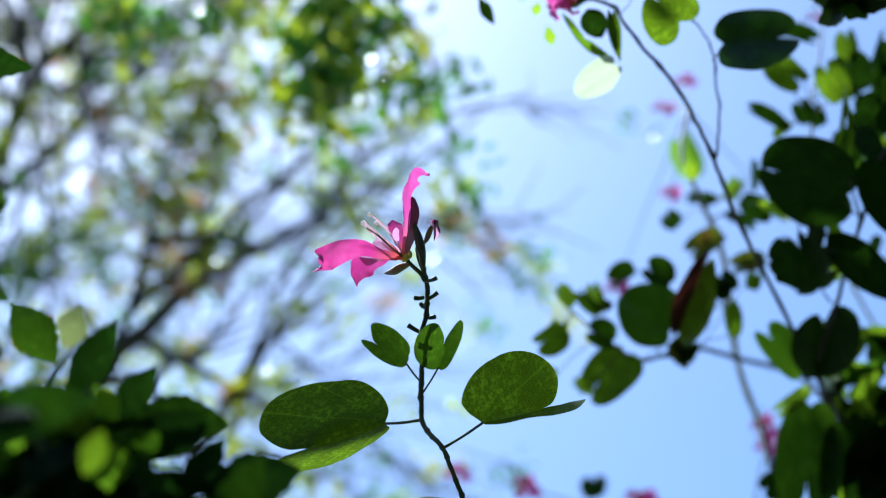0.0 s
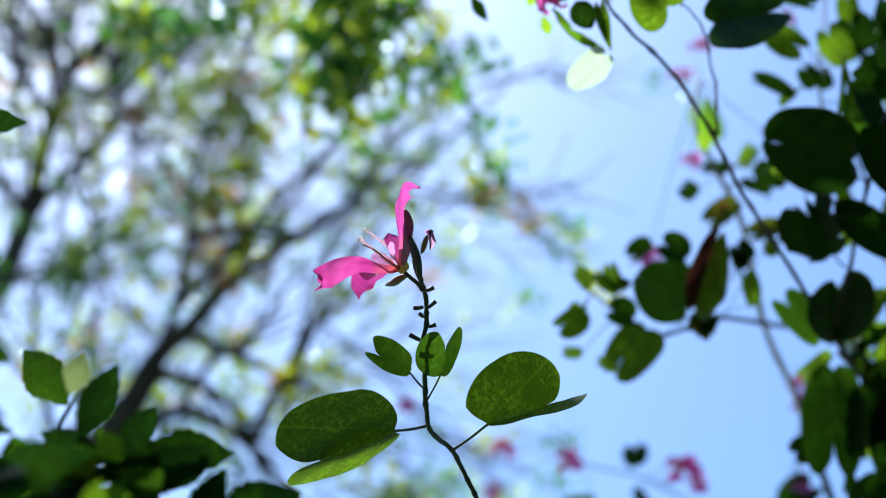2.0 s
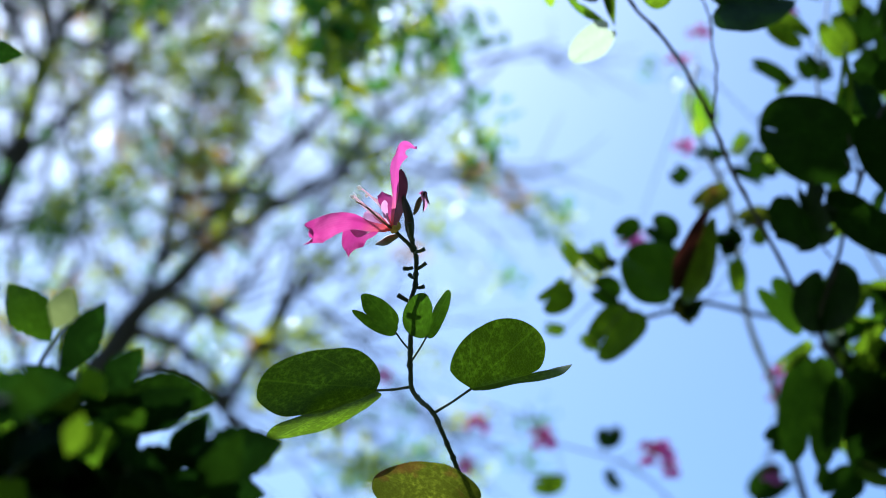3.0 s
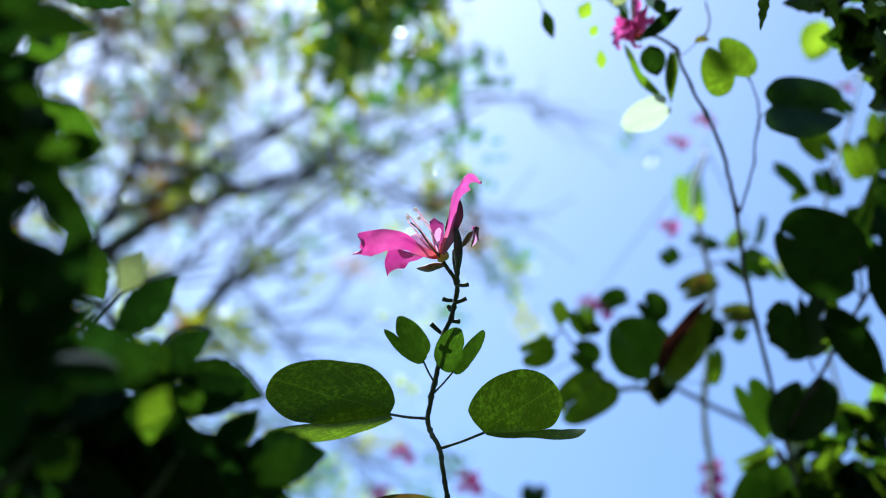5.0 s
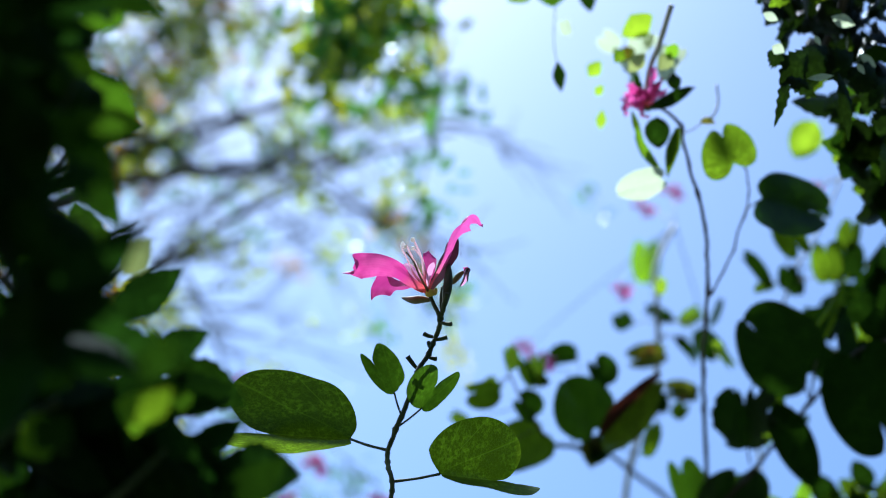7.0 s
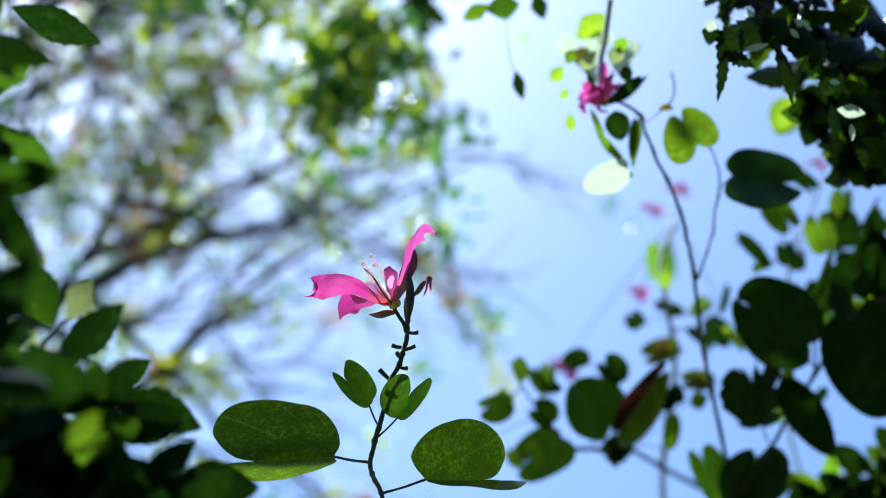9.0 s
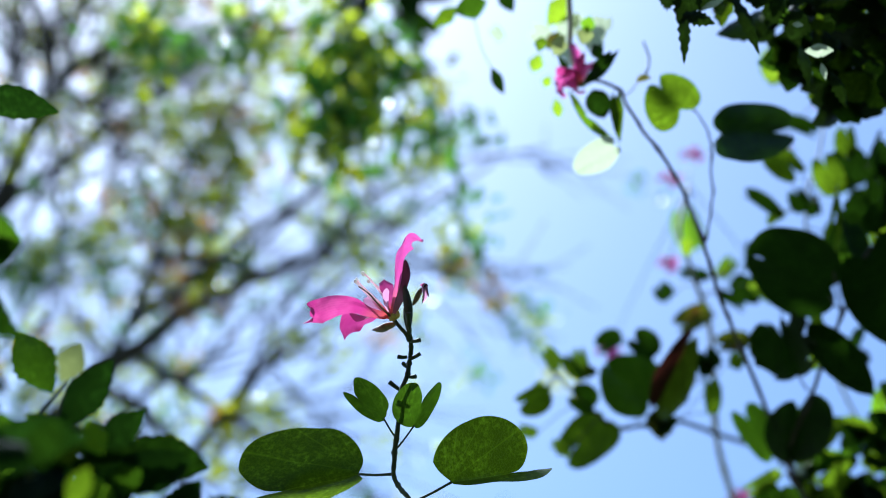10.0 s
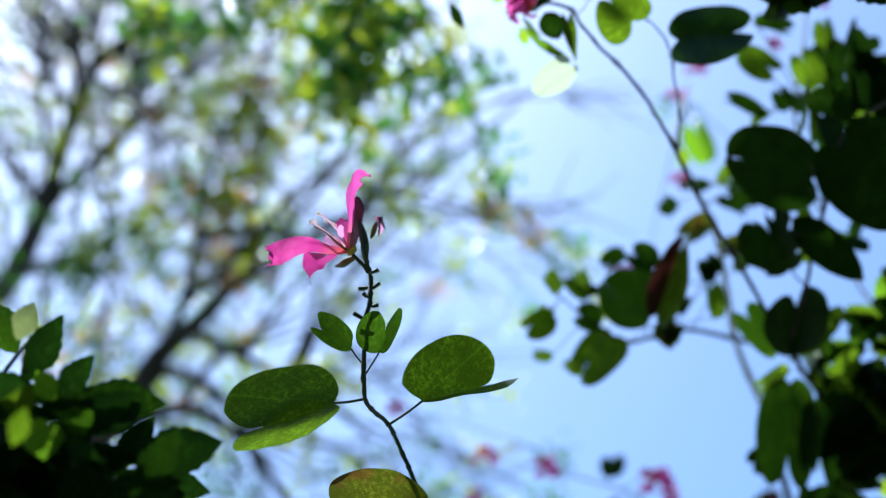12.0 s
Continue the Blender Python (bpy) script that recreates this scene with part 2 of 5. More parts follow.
def tube_into(bm, points, r0, r1, sides=8, steps=6, rough=0.12, knots=0.0, wiggle=0.0):
    line = spline(points, steps)
    if wiggle:
        line = [p + Vector(noise.noise_vector(p * 55)) * r0 * 3 * wiggle * (0 < k < len(line) - 1) for k, p in enumerate(line)]
    last, rings = None, []
    uv = bm.loops.layers.uv.verify()
    for k, p in enumerate(line):
        along = (line[min(k + 1, len(line) - 1)] - line[max(k - 1, 0)]).normalized()
        side = along.orthogonal() if last is None else last - along * last.dot(along)
        side.normalize()
        last = side
        up = along.cross(side)
        f = k / (len(line) - 1)
        r = r0 + (r1 - r0) * f
        r *= 1 + knots * max(0.0, math.sin(k * 1.7)) ** 6
        ring = []
        for s in range(sides):
            a = 2 * math.pi * s / sides
            wob = 1 + rough * noise.noise(p * 0.5 / max(r0, 1e-4) + Vector((s, 0, 0)))
            ring.append(bm.verts.new(p + (side * math.cos(a) + up * math.sin(a)) * r * wob))
        rings.append(ring)
    for k, (a, b) in enumerate(zip(rings, rings[1:])):
        for s in range(sides):
            face = bm.faces.new((a[s], a[(s + 1) % sides], b[(s + 1) % sides], b[s]))
            for lp in face.loops:
                lp[uv].uv = (k / len(line), 0.1)
    bm.faces.new(rings[0][::-1])
    bm.faces.new(rings[-1])


def tube(name, points, r0, r1, mat, parent, label="", **more):
    bm = bmesh.new()
    bm.loops.layers.uv.new("blade")
    tube_into(bm, points, r0, r1, **more)
    return part(name, bm, mat, parent, label)


# Half of a two-lobed blade: along the midrib and out from it, from the stalk round the lobe to the notch.
HALF = [(0, 0), (-0.06, 0.12), (-0.03, 0.28), (0.10, 0.43), (0.30, 0.52), (0.55, 0.53), (0.78, 0.46), (0.94, 0.34), (1.0, 0.2), (0.96, 0.09), (0.86, 0.02), (0.7, 0)]
HALF_LINE = [Vector((p.x, p.y)) for p in spline([(a, b, 0) for a, b in HALF], 4)]


def half_blade(bm, base, ea, eb, sign, bulge, seed, chew=0.0, cols=5, reach=0.05, lift_tip=0.03, heel=0.0):
    uv = bm.loops.layers.uv.verify()
    normal = ea.cross(eb).normalized() * sign
    size = ea.length
    rows = []
    count = len(HALF_LINE) - 1
    for k, edge in enumerate(HALF_LINE):
        rib = Vector((0.7 * k / count, 0))
        bite = 1.0
        if chew and 10 < k < count - 8:
            bite = 1 - chew * max(0.0, noise.noise(Vector((k * 0.5, seed, 3.3)))) * 2
        row = []
        for c in range(cols):
            f = c / (cols - 1)
            q = rib.lerp(edge, f * (bite if c == cols - 1 else min(1, bite + 0.2 * (1 - f))))
            inner = min(1.0, q.y / 0.12)
            tip = max(0.0, (q.x - 0.3) / 0.7) * inner
            back = max(0.0, 1 - q.x / 0.3) * min(1.0, q.y / 0.2)
            q = q + Vector((reach * tip - heel * back, lift_tip * tip))
            lift = bulge * math.sin(math.pi * min(1.0, abs(q.y) * 1.7)) * (0.4 + q.x)
            lift += 0.014 * inner * noise.noise(Vector((q.x * 4 + seed, q.y * 5, seed * 1.7)))
            edge_wave = 0.010 * f ** 3 * math.sin(k * 0.45 + seed)
            row.append((bm.verts.new(base + ea * q.x + eb * q.y + normal * size * (lift + edge_wave)), (q.x, q.y * sign)))
        rows.append(row)
    for a, b in zip(rows, rows[1:]):
        for c in range(cols - 1):
            quad = [a[c], a[c + 1], b[c + 1], b[c]]
            if sign < 0:
                quad.reverse()
            face = bm.faces.new([v for v, _ in quad])
            for lp, (_, st_) in zip(face.loops, quad):
                lp[uv].uv = st_


def cleft_leaf(parent, base, notch, out_a, out_b, mat=LEAF, bulge=0.03, chew=0.0, name="leaf", label="", shape=((0.05, 0.03, 0.0), (0.05, 0.03, 0.0))):
    """A leaf of two lobes, from its stalk to the notch between them, by the outer edges of both halves."""
    base, notch = Vector(base), Vector(notch)
    ea = (notch - base) / 0.7
    bm = bmesh.new()
    bm.loops.layers.uv.new("blade")
    seed = random.random() * 50
    for sign, edge, (reach, lift_tip, heel) in ((1, out_a, shape[0]), (-1, out_b, shape[1])):
        eb = (Vector(edge) - base - 0.5 * ea) / 0.53
        half_blade(bm, base, ea, eb, sign, bulge, seed + sign, chew, 5, reach, lift_tip, heel)
    bmesh.ops.remove_doubles(bm, verts=bm.verts, dist=1e-5)
    return part(name, bm, mat, parent, label)


def turned_leaf(parent, base, end, width, mat=LEAF, fold=25.0, spin=0.0, bulge=0.03, chew=0.0, name="leaf", label=""):
    """A two-lobed leaf whose under side looks down towards the path, turned about its midrib by spin, half folded by fold."""
    base, end = Vector(base), Vector(end)
    along = end - base
    unit = along.normalized()
    n = Vector((0, -0.68, -0.73))
    n = (n - unit * n.dot(unit)).normalized()
    n = Matrix.Rotation(radians(spin), 3, unit) @ n
    side = unit.cross(n)
    outs = []
    for sign in (1, -1):
        d = Matrix.Rotation(radians(-fold * sign), 3, unit) @ (side * sign)
        outs.append(base + along * 0.5 + d * width * 0.5)
    return cleft_leaf(parent, base, base + along * 0.7, outs[0], outs[1], mat, bulge, chew, name, label)


def blade_into(bm, base, end, width, n, bend=0.1, fold=20.0, teeth=0, tooth=0.12, widest=0.4, rows=9, cup=0.0, oval=False):
    """A simple pointed leaf: two halves along a bent midrib, with teeth along the edge if wanted."""
    uv = bm.loops.layers.uv.verify()
    base, end = Vector(base), Vector(end)
    along = end - base
    unit = along.normalized()
    n = Vector(n)
    n = n - unit * n.dot(unit)
    n = unit.orthogonal() if n.length < 1e-4 else n.normalized()
    side = unit.cross(n)
    lines = []
    for k in range(rows + 1):
        f = k / rows
        w = (f / widest) ** 0.75 if f < widest else 1 - ((f - widest) / (1 - widest)) ** 1.9
        if oval:
            w = math.sin(math.pi * f ** 0.85) ** 0.65 if 0 < f < 1 else 0
        w = max(w, 0.012)
        if teeth:
            w *= 1 - tooth * ((k % 2) * 2 - 1)
        mid = base + along * f + n * along.length * bend * math.sin(math.pi * f)
        up = math.sin(radians(fold)) * w * width / 2
        out = math.cos(radians(fold)) * w * width / 2
        lines.append([(bm.verts.new(mid - side * out - n * up), (f, -w * 0.5)), (bm.verts.new(mid + n * cup * w), (f, 0)), (bm.verts.new(mid + side * out - n * up), (f, w * 0.5))])
    for a, b in zip(lines, lines[1:]):
        for c in (0, 1):
            quad = [a[c], a[c + 1], b[c + 1], b[c]]
            face = bm.faces.new([v for v, _ in quad])
            for lp, (_, st_) in zip(face.loops, quad):
                lp[uv].uv = st_


DOWN = Vector((0, -0.68, -0.73))


def simple_leaf(parent, base, end, width, mat=LEAF, spin=0.0, name="leaf", label="", **more):
    base, end = Vector(base), Vector(end)
    unit = (end - base).normalized()
    n = Matrix.Rotation(radians(spin), 3, unit) @ (DOWN - unit * DOWN.dot(unit)).normalized()
    bm = bmesh.new()
    bm.loops.layers.uv.new("blade")
    blade_into(bm, base, end, width, n, **more)
    return part(name, bm, mat, parent, label)


def petal(parent, line, width, side, mat=PETAL, ruffle=0.12, cup=0.15, claw=0.15, end=0.12, point=0.0, late=1.25, name="petal", label=""):
    """A petal along a bent line: a narrow claw that widens to a ruffled blade."""
    pts = spline(line, 7)
    bm = bmesh.new()
    uv = bm.loops.layers.uv.new("blade")
    side = Vector(side)
    seed = random.random() * 30
    rows, count, cols = [], len(pts) - 1, 9
    length = sum((b - a).length for a, b in zip(pts, pts[1:]))
    for k, p in enumerate(pts):
        f = k / count
        along = (pts[min(k + 1, count)] - pts[max(k - 1, 0)]).normalized()
        s = (side - along * side.dot(along)).normalized()
        n = along.cross(s)
        w = claw + (1 - claw) * math.sin(math.pi * min(1.0, f / 1.24) ** late) if f < 1 else end
        w *= 1 - max(0.0, (f - 0.8) / 0.2) ** 2 * (0.75 if end < 0.3 else 0.25)
        if f > 0.4:
            w *= 1 - point * ((f - 0.4) / 0.6) ** 1.5
        row = []
        for c in range(cols):
            g = 2 * c / (cols - 1) - 1
            wave = ruffle * abs(g) ** 2 * f * math.sin(f * 17 + g * 3 + seed) + 0.3 * ruffle * noise.noise(Vector((f * 5, g * 2, seed)))
            off = width * 0.5 * w
            row.append((bm.verts.new(p + s * off * g + n * (width * 0.5 * (wave + cup * g * g * w))), (f, g * w)))
        rows.append(row)
    for a, b in zip(rows, rows[1:]):
        for c in range(cols - 1):
            quad = [a[c], a[c + 1], b[c + 1], b[c]]
            face = bm.faces.new([v for v, _ in quad])
            for lp, (_, st_) in zip(face.loops, quad):
                lp[uv].uv = st_
    return part(name, bm, mat, parent, label)


def pod(name, points, width, mat, parent, label="", sides=10):
    """A spindle-shaped bud, sepal or pod along a bent line."""
    bm = bmesh.new()
    bm.loops.layers.uv.new("blade")
    line = spline(points, 5)
    tube_into(bm, line, 1, 1, sides=sides, steps=1, rough=0.0)
    rings = len(line) - 1
    bm.verts.ensure_lookup_table()
    pts = spline(line, 1)
    for k in range(len(pts)):
        f = k / (len(pts) - 1)
        r = width / 2 * max(0.06, math.sin(math.pi * (0.06 + 0.9 * f)) ** 0.8)
        for s in range(sides):
            v = bm.verts[k * sides + s]
            v.co = pts[k] + (v.co - pts[k]).normalized() * r * (1 + 0.06 * math.cos(3 * 2 * math.pi * s / sides))
    return part(name, bm, mat, parent, label)


# ---- the ground ----
bm = bmesh.new()
bmesh.ops.create_grid(bm, x_segments=120, y_segments=120, size=60)
for v in bm.verts:
    far = v.co.length / 60
    v.co *= 1 + 30 * max(0, far - 0.7) ** 2
    v.co.z = 0.05 * noise.noise(v.co * 0.4) - 0.06
ground = part("ground", bm, SOIL, None)
tagged(ground, "grassy soil with patches of bare earth", "ground", kind="structure")

# ---- the flowering branch in focus ----
random.seed(11)
orchid = thing("flowering_branch", (0.12, 0.80, -0.02), "orchid tree branch with one pink blossom and cleft green leaves", "branch")
STEM_POINTS = [(0.0582, 0.6162, 2.1101), (0.0602, 0.6260, 2.1034), (0.0621, 0.6363, 2.0964), (0.0621, 0.6430, 2.0850), (0.0612, 0.6482, 2.0694), (0.0612, 0.6576, 2.0452), (0.0622, 0.6685, 2.0309), (0.0631, 0.6840, 2.0197), (0.0688, 0.7021, 2.0232), (0.0756, 0.7186, 2.0267), (0.0834, 0.7382, 2.0212), (0.0921, 0.7556, 2.0112), (0.0999, 0.7722, 2.0003), (0.1087, 0.7897, 1.9902)]
STEM_LINE = spline(STEM_POINTS, 8)
stem = tube("stem", STEM_POINTS, 0.0016, 0.00165, STEM, orchid, "dark green stem", steps=8, rough=0.25, knots=0.35, wiggle=0.35)
tube("lower_stem", [(0.1087, 0.7897, 1.9902), (0.115, 0.76, 1.6), (0.12, 0.79, 0.8), (0.12, 0.80, -0.03)], 0.00165, 0.006, STEM, orchid, "")
for a, b, r in (((0.0621, 0.6313, 2.0971), (0.0688, 0.6266, 2.0952), 0.0011), ((0.0612, 0.6390, 2.0895), (0.0545, 0.6399, 2.0895), 0.0012), ((0.0621, 0.6409, 2.0886), (0.0698, 0.6370, 2.0924), 0.0011), ((0.0621, 0.6494, 2.0809), (0.0688, 0.6456, 2.0781), 0.0011), ((0.0612, 0.6571, 2.0733), (0.0507, 0.6532, 2.0771), 0.0012), ((0.0621, 0.6447, 2.0848), (0.0593, 0.6361, 2.0800), 0.001)):
    mid = Vector(a).lerp(Vector(b), 0.55) + Vector((0, 0, -0.0006))
    tube("pedicel_stub", [a, mid, b], r * 1.0, r * 1.5, STEM, orchid, "", sides=7, steps=3)
blossom = pod("blossom", [(0.0494, 0.6251, 2.1105), (0.0474, 0.6231, 2.1105), (0.0445, 0.6212, 2.1105)], 0.0062, THROAT, orchid, "pink five-petalled blossom with a yellow-green throat")
petal(blossom, [(0.0454, 0.6221, 2.1105), (0.0339, 0.6150, 2.1042), (0.0207, 0.6060, 2.0998), (0.0067, 0.6047, 2.0954), (-0.0043, 0.6091, 2.0910), (-0.0047, 0.6095, 2.0847)], 0.0175, (0.1, -0.62, 0.75), ruffle=0.3, cup=0.3, claw=0.25, end=0.45, late=1.6)
petal(blossom, [(0.0454, 0.6231, 2.1115), (0.0338, 0.6279, 2.1152), (0.0223, 0.6336, 2.1189), (0.0157, 0.6411, 2.1167), (0.0139, 0.6515, 2.1106)], 0.026, (1.0, 0.1, 0.25), ruffle=0.34, cup=0.25, claw=0.5, end=0.03, point=0.9)
petal(blossom, [(0.0454, 0.6212, 2.1105), (0.0465, 0.6108, 2.1215), (0.0466, 0.5976, 2.1323), (0.0486, 0.5874, 2.1439), (0.0525, 0.5830, 2.1497), (0.0621, 0.5834, 2.1516)], 0.0140, (0.55, 0.68, 0.30), PETAL_LIGHT, ruffle=0.45, cup=-0.35, claw=0.22, end=0.04, point=0.35, late=1.7)
petal(blossom, [(0.0454, 0.6231, 2.1125), (0.0425, 0.6206, 2.1256), (0.0395, 0.6200, 2.1378), (0.0366, 0.6204, 2.1461)], 0.0105, (0.9, 0.1, -0.3), PETAL, ruffle=0.2)
petal(blossom, [(0.0464, 0.6260, 2.1154), (0.0494, 0.6186, 2.1274), (0.0505, 0.6093, 2.1382), (0.0505, 0.6000, 2.1470)], 0.0105, (0.85, 0.4, 0.0), MAROON, ruffle=0.4, claw=0.5, name="sepal", label="dark maroon sepal")
petal(blossom, [(0.0445, 0.6231, 2.1115), (0.0376, 0.6274, 2.1208), (0.0306, 0.6298, 2.1291), (0.0236, 0.6321, 2.1355)], 0.010, (0.1, -0.3, 0.9), PETAL_PALE, ruffle=0.2)
petal(blossom, [(0.0454, 0.6202, 2.1096), (0.0425, 0.6137, 2.1120), (0.0414, 0.6072, 2.1154), (0.0414, 0.6036, 2.1188)], 0.005, (0.8, 0.2, 0.5), PETAL_PALE, ruffle=0.2)
for pts, tip in (([(0.0454, 0.6192, 2.1086), (0.0361, 0.6171, 2.1180), (0.0262, 0.6052, 2.1170), (0.0202, 0.6002, 2.1189)], (0.0182, 0.6012, 2.1180)), ([(0.0454, 0.6212, 2.1105), (0.0391, 0.6201, 2.1259), (0.0302, 0.6112, 2.1309), (0.0242, 0.6062, 2.1329)], (0.0212, 0.6042, 2.1329)), ([(0.0454, 0.6231, 2.1125), (0.0391, 0.6281, 2.1319), (0.0342, 0.6231, 2.1388), (0.0272, 0.6211, 2.1428)], (0.0242, 0.6211, 2.1428)), ([(0.0454, 0.6202, 2.1086), (0.0332, 0.6281, 2.1269), (0.0272, 0.6251, 2.1319), (0.0192, 0.6201, 2.1359)], (0.0172, 0.6152, 2.1388))):
    fil = tube("stamen", pts, 0.0009, 0.0006, STAMEN, blossom, "white-pink stamen", sides=6)
    pod("anther", [pts[-1], tuple(0.5 * (a + b) for a, b in zip(pts[-1], tip)), tip], 0.0034, ANTHER, blossom, "cream anther", 7)
tube("pistil", [(0.0454, 0.6192, 2.1076), (0.0363, 0.6163, 2.1149), (0.0284, 0.6084, 2.1169), (0.0214, 0.6044, 2.1179)], 0.0008, 0.0005, CALYX, blossom, "green pistil", sides=7)
pod("spathe", [(0.0513, 0.6290, 2.1115), (0.0442, 0.6339, 2.1127), (0.0390, 0.6398, 2.1148), (0.0326, 0.6467, 2.1198)], 0.0058, CALYX, blossom, "brown-green opened calyx")
pod("sepal", [(0.0503, 0.6221, 2.1164), (0.0503, 0.6221, 2.1115), (0.0484, 0.6231, 2.1086)], 0.0035, THROAT, blossom)
tube("pedicel", [(0.0484, 0.6251, 2.1105), (0.0534, 0.6269, 2.1054), (0.0583, 0.6286, 2.1012), (0.0612, 0.6313, 2.0971)], 0.0013, 0.0016, STEM, orchid, "", knots=0.2)
pod("bud", [(0.0602, 0.6248, 2.1021), (0.0582, 0.6202, 2.1141), (0.0553, 0.6165, 2.1253), (0.0513, 0.6145, 2.1382)], 0.0064, STEM, orchid, "slender dark green bud")
tube("pedicel", [(0.0612, 0.6278, 2.0993), (0.0563, 0.6254, 2.1117), (0.0542, 0.6252, 2.1237)], 0.0013, 0.001, STEM, orchid)
spent = pod("bud", [(0.059, 0.633, 2.136), (0.061, 0.629, 2.138), (0.063, 0.624, 2.141), (0.065, 0.621, 2.143)], 0.0042, CALYX, orchid, "withering bud with a pink tip")
for tip, w, m in (((0.067, 0.627, 2.134), 0.0052, PETAL_PALE), ((0.070, 0.627, 2.140), 0.0028, MAROON), ((0.068, 0.623, 2.143), 0.0040, MAROON), ((0.063, 0.619, 2.143), 0.0030, PETAL), ((0.066, 0.627, 2.132), 0.0022, MAROON)):
    petal(spent, [(0.064, 0.623, 2.141), (0.066, 0.619, 2.144), tip], w, (0.6, 0.6, 0.3), m, ruffle=0.3)

# its leaves and their stalks
def stalked(parent, stalk, r, *leaf_args, **leaf_more):
    start = min(STEM_LINE, key=lambda p: (p - Vector(stalk[0])).length)
    stalk = [start, start.lerp(Vector(stalk[-1]), 0.5) + Vector((0, 0, -0.0008)), stalk[-1]]
    tube("leaf_stalk", stalk, r, r * 0.9, STEM, parent, "", sides=7, steps=4, knots=0.15)
    return cleft_leaf(parent, *leaf_args, **leaf_more)


stalked(orchid, [(0.0655, 0.6815, 2.0175), (0.052, 0.689, 2.022), (0.0377, 0.6966, 2.0283)], 0.0010, (0.0377, 0.6966, 2.0283), (-0.0122, 0.7031, 2.0111), (-0.0125, 0.7128, 2.0744), (-0.0080, 0.7530, 2.0360), bulge=0.012, label="broad leaf with a lit lower lobe", shape=((0.094, 0.131, 0.0), (0.022, 0.070, 0.0)))
stalked(orchid, [(0.076, 0.7186, 2.0267), (0.089, 0.706, 2.027), (0.102, 0.695, 2.030)], 0.0010, (0.102, 0.695, 2.030), (0.140, 0.705, 2.051), (0.119, 0.674, 2.073), (0.150, 0.681, 2.027), shape=((0.0, 0.05, 0.12), (0.1, 0.0, 0.0)))
stalked(orchid, [(0.0618, 0.6645, 2.0370), (0.057, 0.661, 2.044), (0.051, 0.659, 2.048)], 0.0007, (0.051, 0.659, 2.048), (0.033, 0.652, 2.056), (0.046, 0.640, 2.055), (0.035, 0.661, 2.052), mat=LEAF_DIM, shape=((0.12, 0.16, -0.10), (0.12, 0.08, -0.06)))
stalked(orchid, [(0.0624, 0.6690, 2.0305), (0.068, 0.664, 2.038), (0.072, 0.661, 2.047)], 0.0007, (0.072, 0.662, 2.047), (0.075, 0.655, 2.062), (0.057, 0.644, 2.049), (0.083, 0.653, 2.056), mat=LEAF_DIM, shape=((0.25, 0.08, 0.0), (0.35, 0.28, 0.0)))
stalked(orchid, [(0.104, 0.734, 1.968), (0.106, 0.728, 1.960), (0.106, 0.722, 1.952)], 0.0010, (0.107, 0.721, 1.953), (0.061, 0.736, 1.961), (0.069, 0.698, 1.970), (0.073, 0.701, 1.913), mat=LEAF_RUST, label="green leaf turning rusty at the edge")

# ---- the taller branch beside it ----
random.seed(12)
tall = thing("orchid_tree_shoot", (1.05, 2.0, -0.03), "orchid tree shoot with large dark cleft leaves", "branch")
KNOT = (0.474, 1.067, 2.431)
tube("stem", [(0.2180, 0.6520, 2.4900), (0.2406, 0.6768, 2.4709), (0.2866, 0.7310, 2.4658), (0.3275, 0.8045, 2.4597), (0.3602, 0.8720, 2.4566), (0.4133, 0.9691, 2.4576), KNOT, (0.5605, 1.2246, 2.4474)], 0.0014, 0.0027, VINE, tall, "", knots=0.5, steps=8, wiggle=0.5)
tube("lower_stem", [(0.551, 1.199, 2.427), (0.72, 1.35, 2.3), (0.9, 1.7, 1.2), (1.05, 2.0, -0.05)], 0.0029, 0.012, VINE, tall)
tube("stem", [(0.3275, 0.8045, 2.4597), (0.3305, 0.7698, 2.4760), (0.3203, 0.7187, 2.4924), (0.3101, 0.6921, 2.5005), (0.2866, 0.6604, 2.4862)], 0.0013, 0.0007, VINE, tall, "", knots=0.7, wiggle=0.7)
tube("stem", [KNOT, (0.488, 0.977, 2.456), (0.496, 0.891, 2.477), (0.497, 0.833, 2.487), (0.515, 0.793, 2.496), (0.555, 0.739, 2.478)], 0.0026, 0.0016, VINE, tall, "", knots=0.4, wiggle=0.5)
tube("stem", [(0.496, 0.891, 2.477), (0.483, 0.864, 2.487), (0.475, 0.844, 2.490)], 0.0016, 0.0010, VINE, tall)
cleft_leaf(tall, (0.275, 0.655, 2.470), (0.257, 0.643, 2.482), (0.249, 0.663, 2.451), (0.288, 0.642, 2.494), LEAF, shape=((0.12, 0.0, 0.05), (0.12, 0.0, 0.05)))
cleft_leaf(tall, (0.323, 0.690, 2.489), (0.378, 0.705, 2.525), (0.348, 0.681, 2.535), (0.350, 0.701, 2.463), LEAF_DARK, 0.05)
tube("leaf_stalk", [(0.315, 0.708, 2.487), (0.319, 0.699, 2.488), (0.323, 0.690, 2.489)], 0.0008, 0.0008, VINE, tall)
CLOSED = ((0.0, -0.13, 0.04), (0.0, -0.13, 0.04))
cleft_leaf(tall, (0.482, 0.874, 2.499), (0.416, 0.854, 2.503), (0.430, 0.799, 2.500), (0.436, 0.923, 2.505), LEAF_DARK, 0.05, shape=CLOSED)
tube("leaf_stalk", [(0.496, 0.890, 2.478), (0.484, 0.878, 2.475), (0.473, 0.864, 2.473)], 0.0010, 0.0010, VINE, tall)
